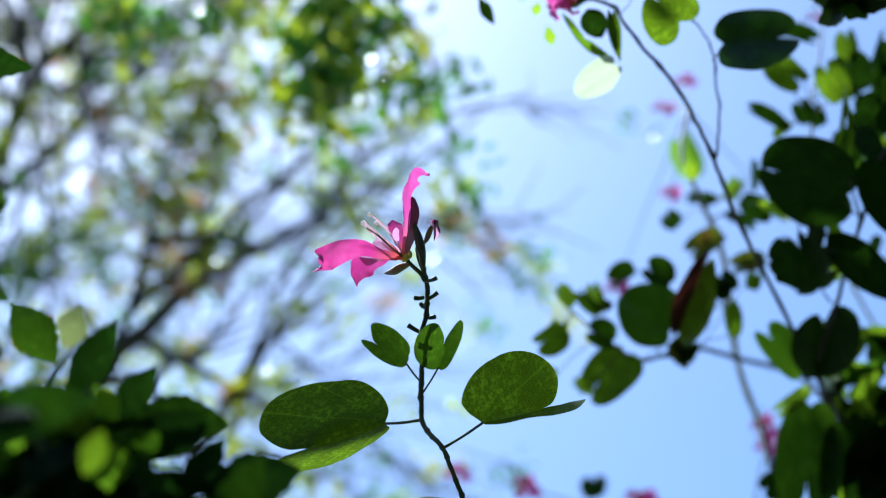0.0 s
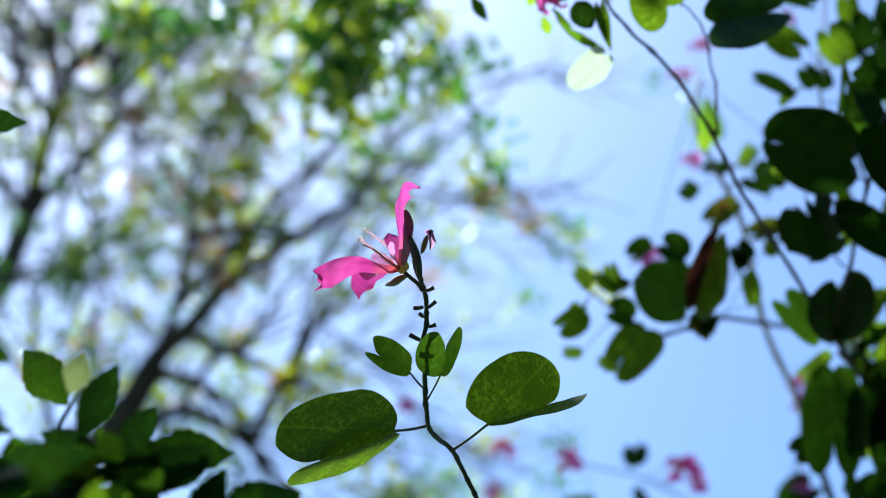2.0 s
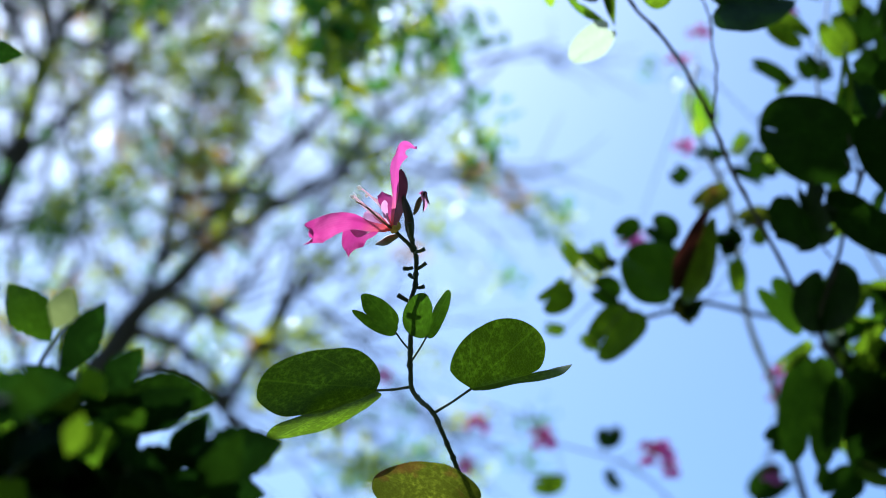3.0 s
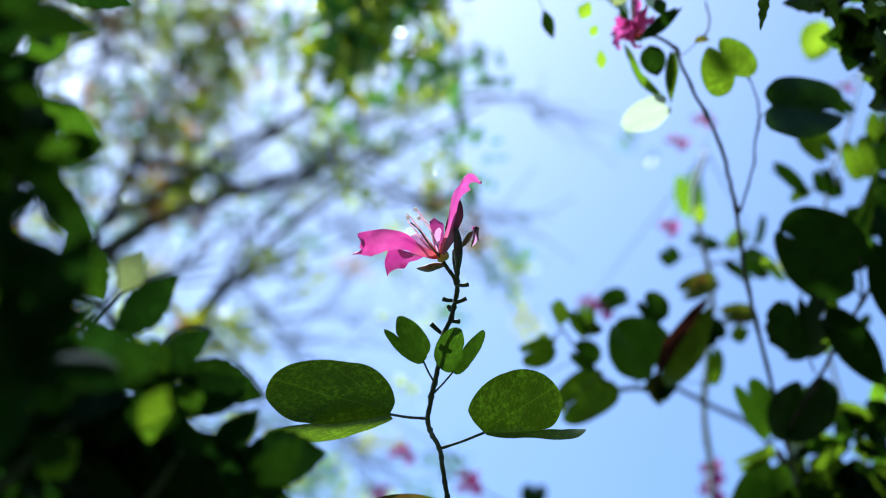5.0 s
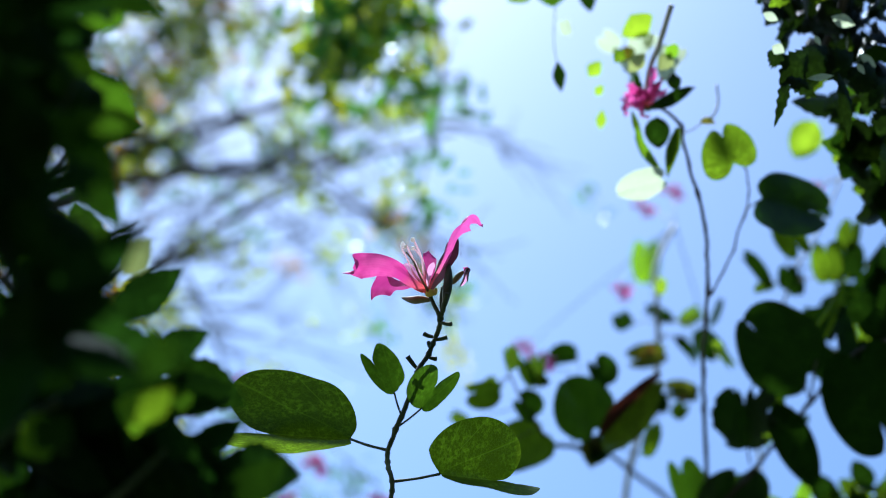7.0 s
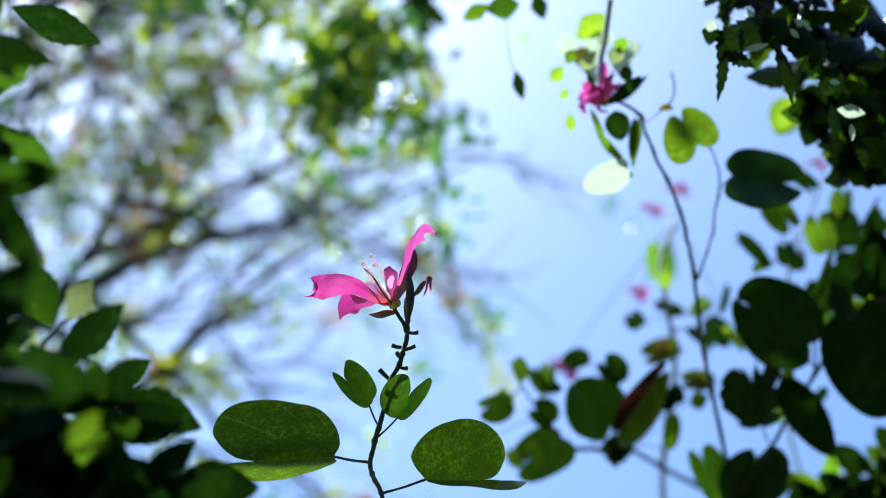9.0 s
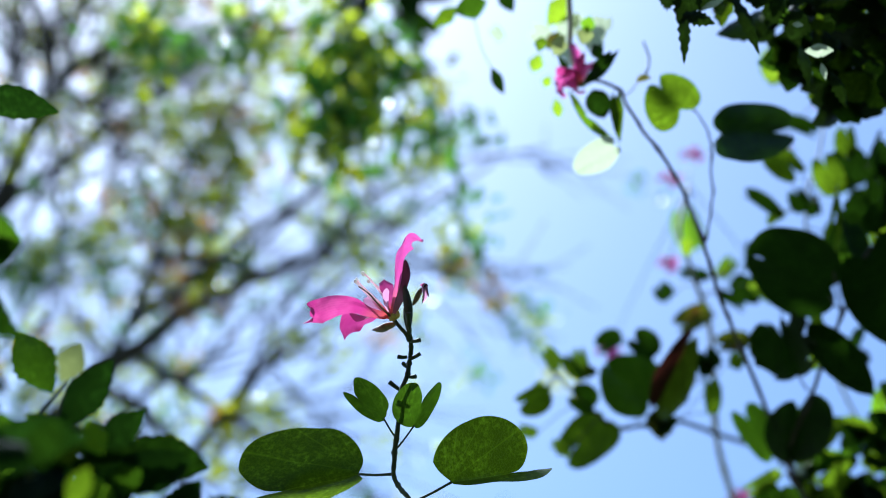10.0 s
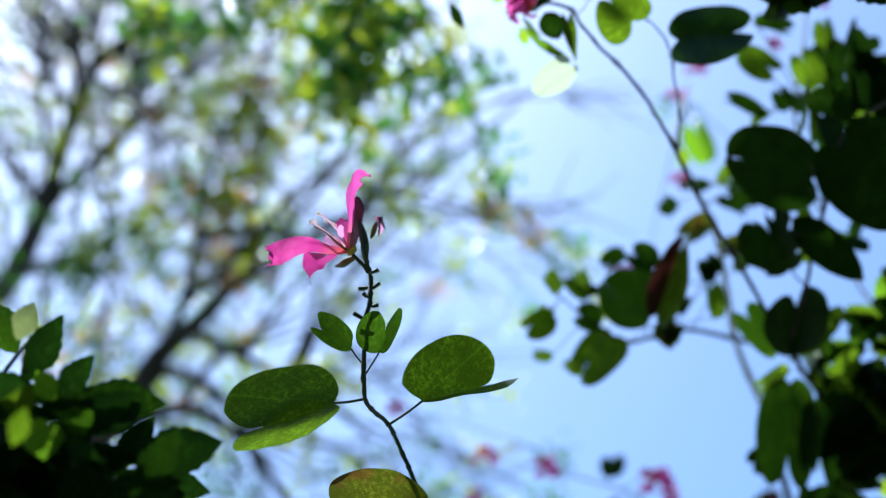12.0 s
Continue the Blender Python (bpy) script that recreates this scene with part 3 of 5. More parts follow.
cleft_leaf(tall, (0.467, 0.974, 2.462), (0.444, 0.939, 2.481), (0.408, 0.944, 2.453), (0.466, 0.905, 2.457), LEAF_DARK, 0.05, chew=0.3, label="dark leaf with a chewed edge", shape=((0.08, 0.0, 0.0), (0.12, 0.05, 0.0)))
tube("leaf_stalk", [(0.489, 1.006, 2.473), (0.477, 0.987, 2.464), (0.467, 0.973, 2.463)], 0.0012, 0.0010, VINE, tall)
turned_leaf(tall, (0.482, 0.972, 2.477), (0.484, 0.938, 2.533), 0.034, LEAF, 30, 40)
simple_leaf(tall, (0.461, 0.904, 2.471), (0.532, 0.939, 2.409), 0.045, LEAF_DARK, 10, oval=True)
cleft_leaf(tall, (0.501, 0.808, 2.471), (0.547, 0.843, 2.438), (0.493, 0.853, 2.420), (0.578, 0.806, 2.481), LEAF_DARK, 0.05, shape=((0.05, -0.05, 0.1), (0.05, -0.05, 0.1)))
cleft_leaf(tall, (0.481, 1.073, 2.426), (0.480, 1.031, 2.449), (0.440, 1.022, 2.428), (0.509, 1.003, 2.421), LEAF_DARK, 0.05, shape=((0.02, -0.02, 0.0), (0.12, 0.0, 0.0)))
turned_leaf(tall, (0.490, 1.100, 2.456), (0.535, 1.073, 2.507), 0.06, LEAF, 20, -30)
turned_leaf(tall, (0.487, 1.098, 2.458), (0.461, 1.080, 2.498), 0.03, LEAF, 20, 30)
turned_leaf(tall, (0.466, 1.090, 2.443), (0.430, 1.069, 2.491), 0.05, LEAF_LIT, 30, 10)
simple_leaf(tall, (0.480, 0.848, 2.514), (0.478, 0.799, 2.581), 0.020, LEAF, 50)
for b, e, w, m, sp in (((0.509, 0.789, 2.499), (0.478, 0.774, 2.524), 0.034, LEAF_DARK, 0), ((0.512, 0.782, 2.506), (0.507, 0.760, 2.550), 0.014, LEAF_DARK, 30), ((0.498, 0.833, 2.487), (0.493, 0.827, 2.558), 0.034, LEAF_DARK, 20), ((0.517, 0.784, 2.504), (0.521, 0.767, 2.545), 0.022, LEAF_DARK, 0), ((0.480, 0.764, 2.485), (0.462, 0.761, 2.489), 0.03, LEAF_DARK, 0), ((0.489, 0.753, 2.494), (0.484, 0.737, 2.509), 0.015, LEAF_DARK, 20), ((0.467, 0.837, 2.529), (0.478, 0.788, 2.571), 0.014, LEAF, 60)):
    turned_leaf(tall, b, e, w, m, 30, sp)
tube("stem", [(0.218, 0.653, 2.489), (0.206, 0.649, 2.491), (0.194, 0.646, 2.490), (0.181, 0.647, 2.487)], 0.0018, 0.0012, VINE, tall, "", knots=0.3)
# its top: narrow leaves, a spent pink cluster, leaves near-white with painted sun glare
simple_leaf(tall, (0.192, 0.650, 2.480), (0.206, 0.669, 2.462), 0.026, LEAF_DARK, 0, oval=True)
simple_leaf(tall, (0.159, 0.663, 2.578), (0.147, 0.658, 2.584), 0.022, LEAF_RUST, 0, oval=True)
simple_leaf(tall, (0.217, 0.654, 2.488), (0.222, 0.679, 2.439), 0.015, LEAF, 40)
simple_leaf(tall, (0.182, 0.674, 2.473), (0.217, 0.678, 2.440), 0.011, LEAF, 40)
simple_leaf(tall, (0.181, 0.655, 2.490), (0.210, 0.609, 2.488), 0.015, LEAF_DARK, 30)
simple_leaf(tall, (0.172, 0.650, 2.495), (0.154, 0.629, 2.501), 0.006, LEAF_DARK, 30)
simple_leaf(tall, (0.170, 0.659, 2.487), (0.190, 0.669, 2.463), 0.010, LEAF, 60)
cleft_leaf(tall, (0.2150, 0.6760, 2.4280), (0.1930, 0.6920, 2.4160), (0.1869, 0.6689, 2.4129), (0.2109, 0.7049, 2.4249), LEAF_PALE, 0.04, shape=CLOSED, label="leaf with sun glare put into its near-white colour")
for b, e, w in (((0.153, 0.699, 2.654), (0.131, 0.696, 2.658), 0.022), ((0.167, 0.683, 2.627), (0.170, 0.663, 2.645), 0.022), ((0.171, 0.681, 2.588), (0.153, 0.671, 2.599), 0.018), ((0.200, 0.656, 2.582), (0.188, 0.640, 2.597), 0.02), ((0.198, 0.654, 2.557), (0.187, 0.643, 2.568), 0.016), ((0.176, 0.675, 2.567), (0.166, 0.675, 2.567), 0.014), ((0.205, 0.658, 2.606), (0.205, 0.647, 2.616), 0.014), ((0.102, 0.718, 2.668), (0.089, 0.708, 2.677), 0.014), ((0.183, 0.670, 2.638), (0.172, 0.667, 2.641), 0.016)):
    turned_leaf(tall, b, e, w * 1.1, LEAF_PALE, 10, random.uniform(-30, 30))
for b, e, w in (((0.145, 0.724, 2.659), (0.139, 0.741, 2.645), 0.014), ((0.158, 0.740, 2.643), (0.154, 0.752, 2.634), 0.010), ((0.167, 0.758, 2.627), (0.174, 0.775, 2.612), 0.011), ((0.162, 0.689, 2.635), (0.154, 0.699, 2.627), 0.02), ((0.171, 0.662, 2.632), (0.146, 0.652, 2.643), 0.03)):
    simple_leaf(tall, b, e, w * 1.4, LEAF_YELLOW, random.uniform(-20, 20), widest=0.5)
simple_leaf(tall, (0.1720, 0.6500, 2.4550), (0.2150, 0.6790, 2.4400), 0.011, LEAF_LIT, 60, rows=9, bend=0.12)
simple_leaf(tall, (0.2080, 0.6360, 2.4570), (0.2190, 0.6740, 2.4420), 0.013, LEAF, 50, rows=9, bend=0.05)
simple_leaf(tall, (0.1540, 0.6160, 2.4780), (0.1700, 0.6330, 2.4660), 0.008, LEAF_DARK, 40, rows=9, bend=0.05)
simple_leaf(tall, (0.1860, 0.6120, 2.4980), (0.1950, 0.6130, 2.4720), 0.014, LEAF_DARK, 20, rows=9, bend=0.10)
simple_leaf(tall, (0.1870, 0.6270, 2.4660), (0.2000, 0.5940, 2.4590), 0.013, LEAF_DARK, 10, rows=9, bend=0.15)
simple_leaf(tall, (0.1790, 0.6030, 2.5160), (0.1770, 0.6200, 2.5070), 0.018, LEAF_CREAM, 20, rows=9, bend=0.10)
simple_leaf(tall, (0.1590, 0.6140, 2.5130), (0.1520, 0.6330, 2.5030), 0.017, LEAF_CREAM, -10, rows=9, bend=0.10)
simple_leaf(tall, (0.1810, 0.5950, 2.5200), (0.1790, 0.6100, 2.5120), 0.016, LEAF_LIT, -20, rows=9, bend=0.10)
simple_leaf(tall, (0.1390, 0.6190, 2.5130), (0.1370, 0.6320, 2.5060), 0.013, LEAF, 10, rows=9, bend=0.10)
cluster = pod("blossom", [(0.185, 0.651, 2.486), (0.178, 0.648, 2.483), (0.173, 0.648, 2.483)], 0.006, CALYX, tall, "crumpled pink blossoms in a cluster")
for mid, tip, w in (((0.164, 0.649, 2.483), (0.158, 0.651, 2.468), 0.016), ((0.173, 0.646, 2.471), (0.179, 0.643, 2.461), 0.014), ((0.167, 0.651, 2.495), (0.163, 0.648, 2.511), 0.012), ((0.181, 0.637, 2.492), (0.172, 0.625, 2.503), 0.016), ((0.183, 0.633, 2.483), (0.183, 0.622, 2.479), 0.012), ((0.168, 0.650, 2.482), (0.160, 0.655, 2.492), 0.012)):
    petal(cluster, [(0.178, 0.648, 2.483), mid, tip], w * 1.5, (0.5, 0.5, 0.6), random.choice((PETAL, PETAL_LIGHT)), ruffle=0.3)
for mid, tip, w in (((0.1640, 0.6300, 2.4620), (0.1560, 0.6360, 2.4540), 0.02), ((0.1660, 0.6230, 2.4660), (0.1570, 0.6310, 2.4690), 0.016), ((0.1710, 0.6160, 2.4700), (0.1700, 0.6130, 2.4890), 0.018), ((0.1760, 0.6180, 2.4680), (0.1790, 0.6110, 2.4770), 0.014), ((0.1710, 0.6320, 2.4600), (0.1720, 0.6370, 2.4510), 0.012)):
    petal(cluster, [(0.178, 0.648, 2.483), mid, tip], w, (0.3, 0.7, 0.5), random.choice((PETAL, PETAL_LIGHT)), ruffle=0.4)
tube("twig", [(0.175, 0.643, 2.487), (0.165, 0.611, 2.490), (0.161, 0.585, 2.487), (0.154, 0.549, 2.493)], 0.0022, 0.0026, TWIG_PALE, tall, "bare pale twig")
tube("twig", [(0.222, 0.658, 2.484), (0.230, 0.651, 2.490), (0.236, 0.643, 2.497)], 0.0006, 0.0006, TWIG_PALE, tall)
pod("bud", [(0.233, 0.645, 2.495), (0.238, 0.642, 2.497), (0.246, 0.641, 2.498)], 0.007, THROAT, tall)
tube("twig", [(0.238, 0.642, 2.497), (0.242, 0.636, 2.503), (0.243, 0.632, 2.520), (0.237, 0.626, 2.538)], 0.0012, 0.0010, TWIG_PALE, tall)

# ---- a third shoot behind, with smaller leaves ----
random.seed(13)
mid_shoot = thing("orchid_tree_shoot", (1.0, 2.3, -0.03), "orchid tree shoot with green and withering leaves on a grey-brown stem", "branch")
MID_STEM = [(0.211, 1.100, 2.548), (0.251, 1.125, 2.529), (0.302, 1.148, 2.512), (0.380, 1.210, 2.594), (0.479, 1.333, 2.691), (0.609, 1.467, 2.779), (0.734, 1.615, 2.791)]
tube("stem", MID_STEM, 0.0010, 0.0048, VINE, mid_shoot, "grey-brown stem", knots=0.25, wiggle=0.4)
tube("lower_stem", [(0.734, 1.615, 2.791), (0.95, 1.9, 1.8), (1.0, 2.3, -0.05)], 0.0048, 0.012, VINE, mid_shoot)
cleft_leaf(mid_shoot, (0.3190, 1.0600, 2.4770), (0.2800, 1.0400, 2.4940), (0.2670, 1.0520, 2.4560), (0.3190, 1.0380, 2.5270), LEAF_DIM, 0.05, shape=CLOSED)
cleft_leaf(mid_shoot, (0.324, 1.035, 2.451), (0.345, 0.990, 2.490), (0.315, 0.974, 2.453), (0.349, 0.991, 2.431), LEAF_RED, 0.04, label="leaf with one lobe withered to rusty brown")
cleft_leaf(mid_shoot, (0.281, 1.141, 2.516), (0.252, 1.166, 2.493), (0.242, 1.160, 2.524), (0.287, 1.140, 2.465), LEAF, 0.04, shape=((0.12, 0.0, 0.0), (0.15, 0.0, 0.0)))
SMALL_LEAVES = [((0.205, 1.083, 2.496), (0.172, 1.097, 2.483), 0.034, LEAF),
    ((0.251, 1.103, 2.548), (0.240, 1.078, 2.569), 0.018, LEAF_YELLOW),
    ((0.250, 1.104, 2.547), (0.224, 1.084, 2.562), 0.022, LEAF),
    ((0.210, 1.085, 2.534), (0.195, 1.067, 2.549), 0.030, LEAF_YELLOW),
    ((0.266, 1.130, 2.525), (0.236, 1.120, 2.532), 0.034, LEAF_DIM),
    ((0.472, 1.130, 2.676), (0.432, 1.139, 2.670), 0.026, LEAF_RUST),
    ((0.306, 1.146, 2.672), (0.278, 1.162, 2.661), 0.03, LEAF_DIM),
    ((0.196, 1.104, 2.504), (0.203, 1.091, 2.516), 0.02, LEAF_YELLOW),
    ((0.208, 1.234, 2.565), (0.183, 1.230, 2.567), 0.018, LEAF_YELLOW),
    ((0.242, 1.178, 2.483), (0.220, 1.167, 2.491), 0.018, LEAF_YELLOW),
    ((0.416, 1.114, 2.612), (0.396, 1.117, 2.608), 0.03, LEAF_DARK)]
SMALL_LEAVES += [((0.358, 1.151, 2.511), (0.336, 1.133, 2.525), 0.03, LEAF_RUST),
    ((0.340, 1.147, 2.514), (0.363, 1.130, 2.530), 0.026, LEAF_DARK),
    ((0.410, 1.126, 2.535), (0.403, 1.095, 2.562), 0.028, LEAF),
    ((0.332, 1.078, 2.572), (0.303, 1.062, 2.585), 0.036, LEAF_DARK),
    ((0.360, 1.085, 2.502), (0.368, 1.070, 2.516), 0.018, LEAF_DARK),
    ((0.418, 1.119, 2.607), (0.402, 1.103, 2.620), 0.03, LEAF_DARK),
    ((0.264, 1.098, 2.552), (0.249, 1.093, 2.556), 0.016, LEAF_DARK)]
MID_LINE = spline(MID_STEM, 6)
for b, e, w, m in SMALL_LEAVES:
    near = min(MID_LINE, key=lambda p: (p - Vector(b)).length)
    tube("leaf_stalk", [near, near.lerp(Vector(b), 0.5) + Vector((0, 0, 0.004)), b], 0.0008, 0.0006, VINE, mid_shoot, "", sides=5, steps=3)
    turned_leaf(mid_shoot, b, e, w * random.uniform(1.0, 1.35), m, random.uniform(15, 40), random.choice((-1, 1)) * random.uniform(5, 45))

# ---- far shoots with pink blossoms ----
random.seed(14)
def far_shoot(foot, stem_points, r, leaves, blossoms, label, leaf_mats=(LEAF_DARK, LEAF, LEAF_DARK, LEAF_DIM)):
    shoot = thing("orchid_tree_shoot", foot, label, "branch", "far orchid tree shoots")
    tube("stem", stem_points, r * 0.4, r * 0.7, TWIG_PALE, shoot, "", knots=0.2)
    low = Vector(stem_points[-1])
    tube("lower_stem", [low, low.lerp(Vector(foot), 0.4) + Vector((0, -0.1, 0)), (foot[0], foot[1], -0.05)], r * 0.7, r * 2, VINE, shoot)
    for n, (at, size) in enumerate(leaves):
        if len(at) == 2:
            base, tip = Vector(at[0]), Vector(at[1])
            near = min((Vector(p) for p in spline(stem_points, 4)), key=lambda p: (p - base).length)
            tube("leaf_stalk", [near, near.lerp(base, 0.5) + Vector((0, 0, 0.01)), base], 0.001, 0.0008, VINE, shoot, "", sides=5, steps=3)
            turned_leaf(shoot, base, tip, size * random.uniform(1.1, 1.5), leaf_mats[n % len(leaf_mats)], random.uniform(15, 45), random.choice((-1, 1)) * random.uniform(10, 55))
            continue
        at = Vector(at)
        way = Vector((random.uniform(-1, 1), random.uniform(-0.4, 0.4), random.uniform(-0.6, 1))).normalized() * size
        near = min((Vector(p) for p in spline(stem_points, 4)), key=lambda p: (p - at).length)
        base = at - way * 0.5
        tube("leaf_stalk", [near, near.lerp(base, 0.5) + Vector((0, 0, 0.01)), base], 0.001, 0.0008, VINE, shoot, "", sides=5, steps=3)
        turned_leaf(shoot, base, at + way * 0.5, size * random.uniform(0.8, 1.1), leaf_mats[n % len(leaf_mats)], random.uniform(15, 45), random.uniform(-60, 60))
    for at, size in blossoms:
        at = Vector(at)
        near = min((Vector(p) for p in spline(stem_points, 4)), key=lambda p: (p - at).length)
        tube("pedicel", [near, near.lerp(at, 0.5) + Vector((0, 0, 0.01)), at], 0.0012, 0.001, VINE, shoot, "", sides=5, steps=3)
        heart = pod("blossom", [at, at + Vector((0, 0, 0.004)), at + Vector((0, 0, 0.009))], 0.007, CALYX, shoot, "pink blossom")
        for k in range(5):
            a = k * 2.4 + random.random()
            d = Vector((math.cos(a), -0.3, 0.3 + math.sin(a))).normalized() * size * 0.45
            petal(heart, [at, at + d * 0.4, at + d * 0.65 + Vector((0, 0, -0.15 * size))], size * 0.28, (math.sin(a), 0.4, -math.cos(a)), (PETAL_LIGHT, PETAL)[k % 2], ruffle=0.3)
    return shoot


far_shoot((1.15, 3.0, -0.03), [(0.419, 1.154, 3.039), (0.395, 1.145, 2.913), (0.411, 1.157, 2.838), (0.449, 1.224, 2.783), (0.485, 1.372, 2.724), (0.532, 1.480, 2.699)], 0.0075,
          [(((0.530, 1.545, 3.370), (0.500, 1.500, 3.432)), 0.062), (((0.690, 1.570, 3.276), (0.686, 1.552, 3.294)), 0.03), (((0.436, 1.163, 2.834), (0.395, 1.162, 2.833)), 0.02), (((0.452, 1.162, 2.836), (0.469, 1.140, 2.856)), 0.02), (((0.393, 1.222, 2.848), (0.373, 1.209, 2.857)), 0.025), (((0.434, 1.165, 2.766), (0.392, 1.186, 2.747)), 0.034), (((0.440, 1.147, 2.782), (0.479, 1.161, 2.772)), 0.02), (((0.475, 1.119, 2.808), (0.473, 1.089, 2.833)), 0.016), (((0.452, 1.096, 2.760), (0.492, 1.113, 2.748)), 0.03), (((0.393, 1.109, 2.812), (0.386, 1.092, 2.827)), 0.014), (((0.457, 1.154, 2.646), (0.461, 1.137, 2.660)), 0.02), (((0.464, 1.069, 2.719), (0.499, 1.085, 2.707)), 0.012)],
          [((0.500, 1.406, 3.485), 0.075), ((0.462, 1.445, 3.450), 0.075), ((0.450, 1.443, 3.188), 0.07), ((0.322, 1.360, 2.858), 0.06), ((0.472, 2.214, 3.752), 0.10)], "distant orchid tree shoot with pale pink blossoms",
          (LEAF_LIT, LEAF_CREAM, LEAF_DARK, LEAF, LEAF_DARK, LEAF_RUST, LEAF_DARK, LEAF_DARK, LEAF_DARK, LEAF_YELLOW, LEAF, LEAF_YELLOW))
far_shoot((1.6, 3.0, -0.03), [(0.563, 0.922, 2.981), (0.547, 0.954, 2.887), (0.524, 0.988, 2.791), (0.560, 1.105, 2.758), (0.659, 1.304, 2.790), (0.786, 1.480, 2.778)], 0.004,
          [(((0.431, 0.847, 2.710), (0.470, 0.868, 2.693)), 0.032), (((0.454, 0.850, 2.773), (0.498, 0.859, 2.768)), 0.026), (((0.466, 0.939, 2.698), (0.420, 0.920, 2.712)), 0.028), (((0.508, 0.961, 2.747), (0.494, 0.942, 2.763)), 0.03), (((0.532, 0.911, 2.725), (0.509, 0.880, 2.751)), 0.03), (((0.567, 0.932, 2.775), (0.550, 0.899, 2.802)), 0.04), (((0.557, 0.905, 2.798), (0.549, 0.877, 2.821)), 0.03), (((0.540, 0.993, 2.787), (0.527, 0.974, 2.803)), 0.024), (((0.558, 0.963, 2.682), (0.541, 0.937, 2.703)), 0.036), (((0.455, 0.947, 2.690), (0.475, 0.936, 2.701)), 0.018)],
          [((0.557, 1.094, 3.097), 0.05), ((0.694, 1.209, 3.400), 0.05)], "distant orchid tree shoot with green leaves in sun and shade",
          (LEAF, LEAF_DIM, LEAF_DIM, LEAF_DARK, LEAF, LEAF_DARK, LEAF, LEAF_DARK, LEAF_DARK, LEAF_YELLOW))
far_shoot((0.7, 4.2, -0.03), [(0.194, 1.893, 2.925), (0.236, 1.926, 2.897), (0.353, 1.954, 2.877), (0.444, 2.039, 2.871), (0.578, 2.272, 2.864)], 0.004,
          [((0.338, 1.923, 2.907), 0.05), ((0.224, 1.977, 2.846), 0.06), ((0.362, 2.063, 2.912), 0.05)],
          [((0.208, 1.879, 2.870), 0.09), ((0.396, 1.780, 2.770), 0.10), ((0.432, 1.841, 2.784), 0.07), ((0.083, 2.139, 3.096), 0.09), ((0.060, 2.201, 3.034), 0.08), ((-0.139, 2.214, 3.287), 0.08)], "distant orchid tree shoot with pink blossoms")
far_shoot((1.5, 3.6, -0.03), [(0.627, 1.745, 2.961), (0.636, 1.790, 2.918), (0.619, 1.862, 2.846), (0.639, 1.979, 2.804)], 0.004,
          [((0.595, 1.828, 2.738), 0.07)], [((0.610, 1.690, 2.873), 0.08), ((0.615, 1.714, 2.851), 0.085), ((0.600, 1.811, 2.755), 0.07)], "distant orchid tree shoot with a hanging pink blossom")

# ---- bush at the foot of the tall shoot ----
random.seed(15)
bush = thing("orchid_tree_bush", (1.25, 2.0, -0.03), "bushy orchid tree with drooping green leaves in the sun", "bush")
tube("stem", [(0.509, 1.166, 2.489), (0.578, 1.255, 2.478), (0.654, 1.353, 2.459), (1.2, 1.9, 1.6), (1.25, 2.0, -0.05)], 0.003, 0.012, VINE, bush)
tube("twig", [(0.662, 1.266, 2.615), (0.664, 1.236, 2.640), (0.682, 1.216, 2.658), (0.731, 1.197, 2.674)], 0.005, 0.004, TWIG_PALE, bush, "bent bare twig")
for b, e, w, m, sp in (((0.489, 1.143, 2.442), (0.485, 1.230, 2.363), 0.075, LEAF_DIM, 20), ((0.538, 1.168, 2.448), (0.560, 1.246, 2.378), 0.085, LEAF_DARK, -20), ((0.513, 1.146, 2.412), (0.508, 1.203, 2.361), 0.03, LEAF_DIM, 40), ((0.485, 1.128, 2.455), (0.450, 1.148, 2.436), 0.02, LEAF_YELLOW, 0), ((0.523, 1.166, 2.489), (0.529, 1.151, 2.503), 0.02, LEAF_PALE, 0), ((0.567, 1.166, 2.491), (0.557, 1.181, 2.477), 0.025, LEAF_YELLOW, 0), ((0.482, 1.287, 2.447), (0.461, 1.297, 2.437), 0.04, LEAF_DARK, 0), ((0.586, 1.145, 2.509), (0.546, 1.166, 2.490), 0.03, LEAF_DIM, 20)):
    turned_leaf(bush, b, e, w, m, 25, sp)
for k in range(80):
    p = Vector((0.602, 1.263, 2.498)) + Vector((random.uniform(-0.08, 0.24), random.uniform(-0.05, 0.1), random.uniform(-0.14, 0.04)))
    d = Vector((random.uniform(-1, 1), random.uniform(-1, 1), random.uniform(-1, 0.4))).normalized() * random.uniform(0.03, 0.06)
    turned_leaf(bush, p, p + d, d.length * 0.8, random.choice((LEAF, LEAF_DIM, LEAF_DARK, LEAF_DARK, LEAF_DARK, LEAF_YELLOW)), 25, random.uniform(-90, 90))

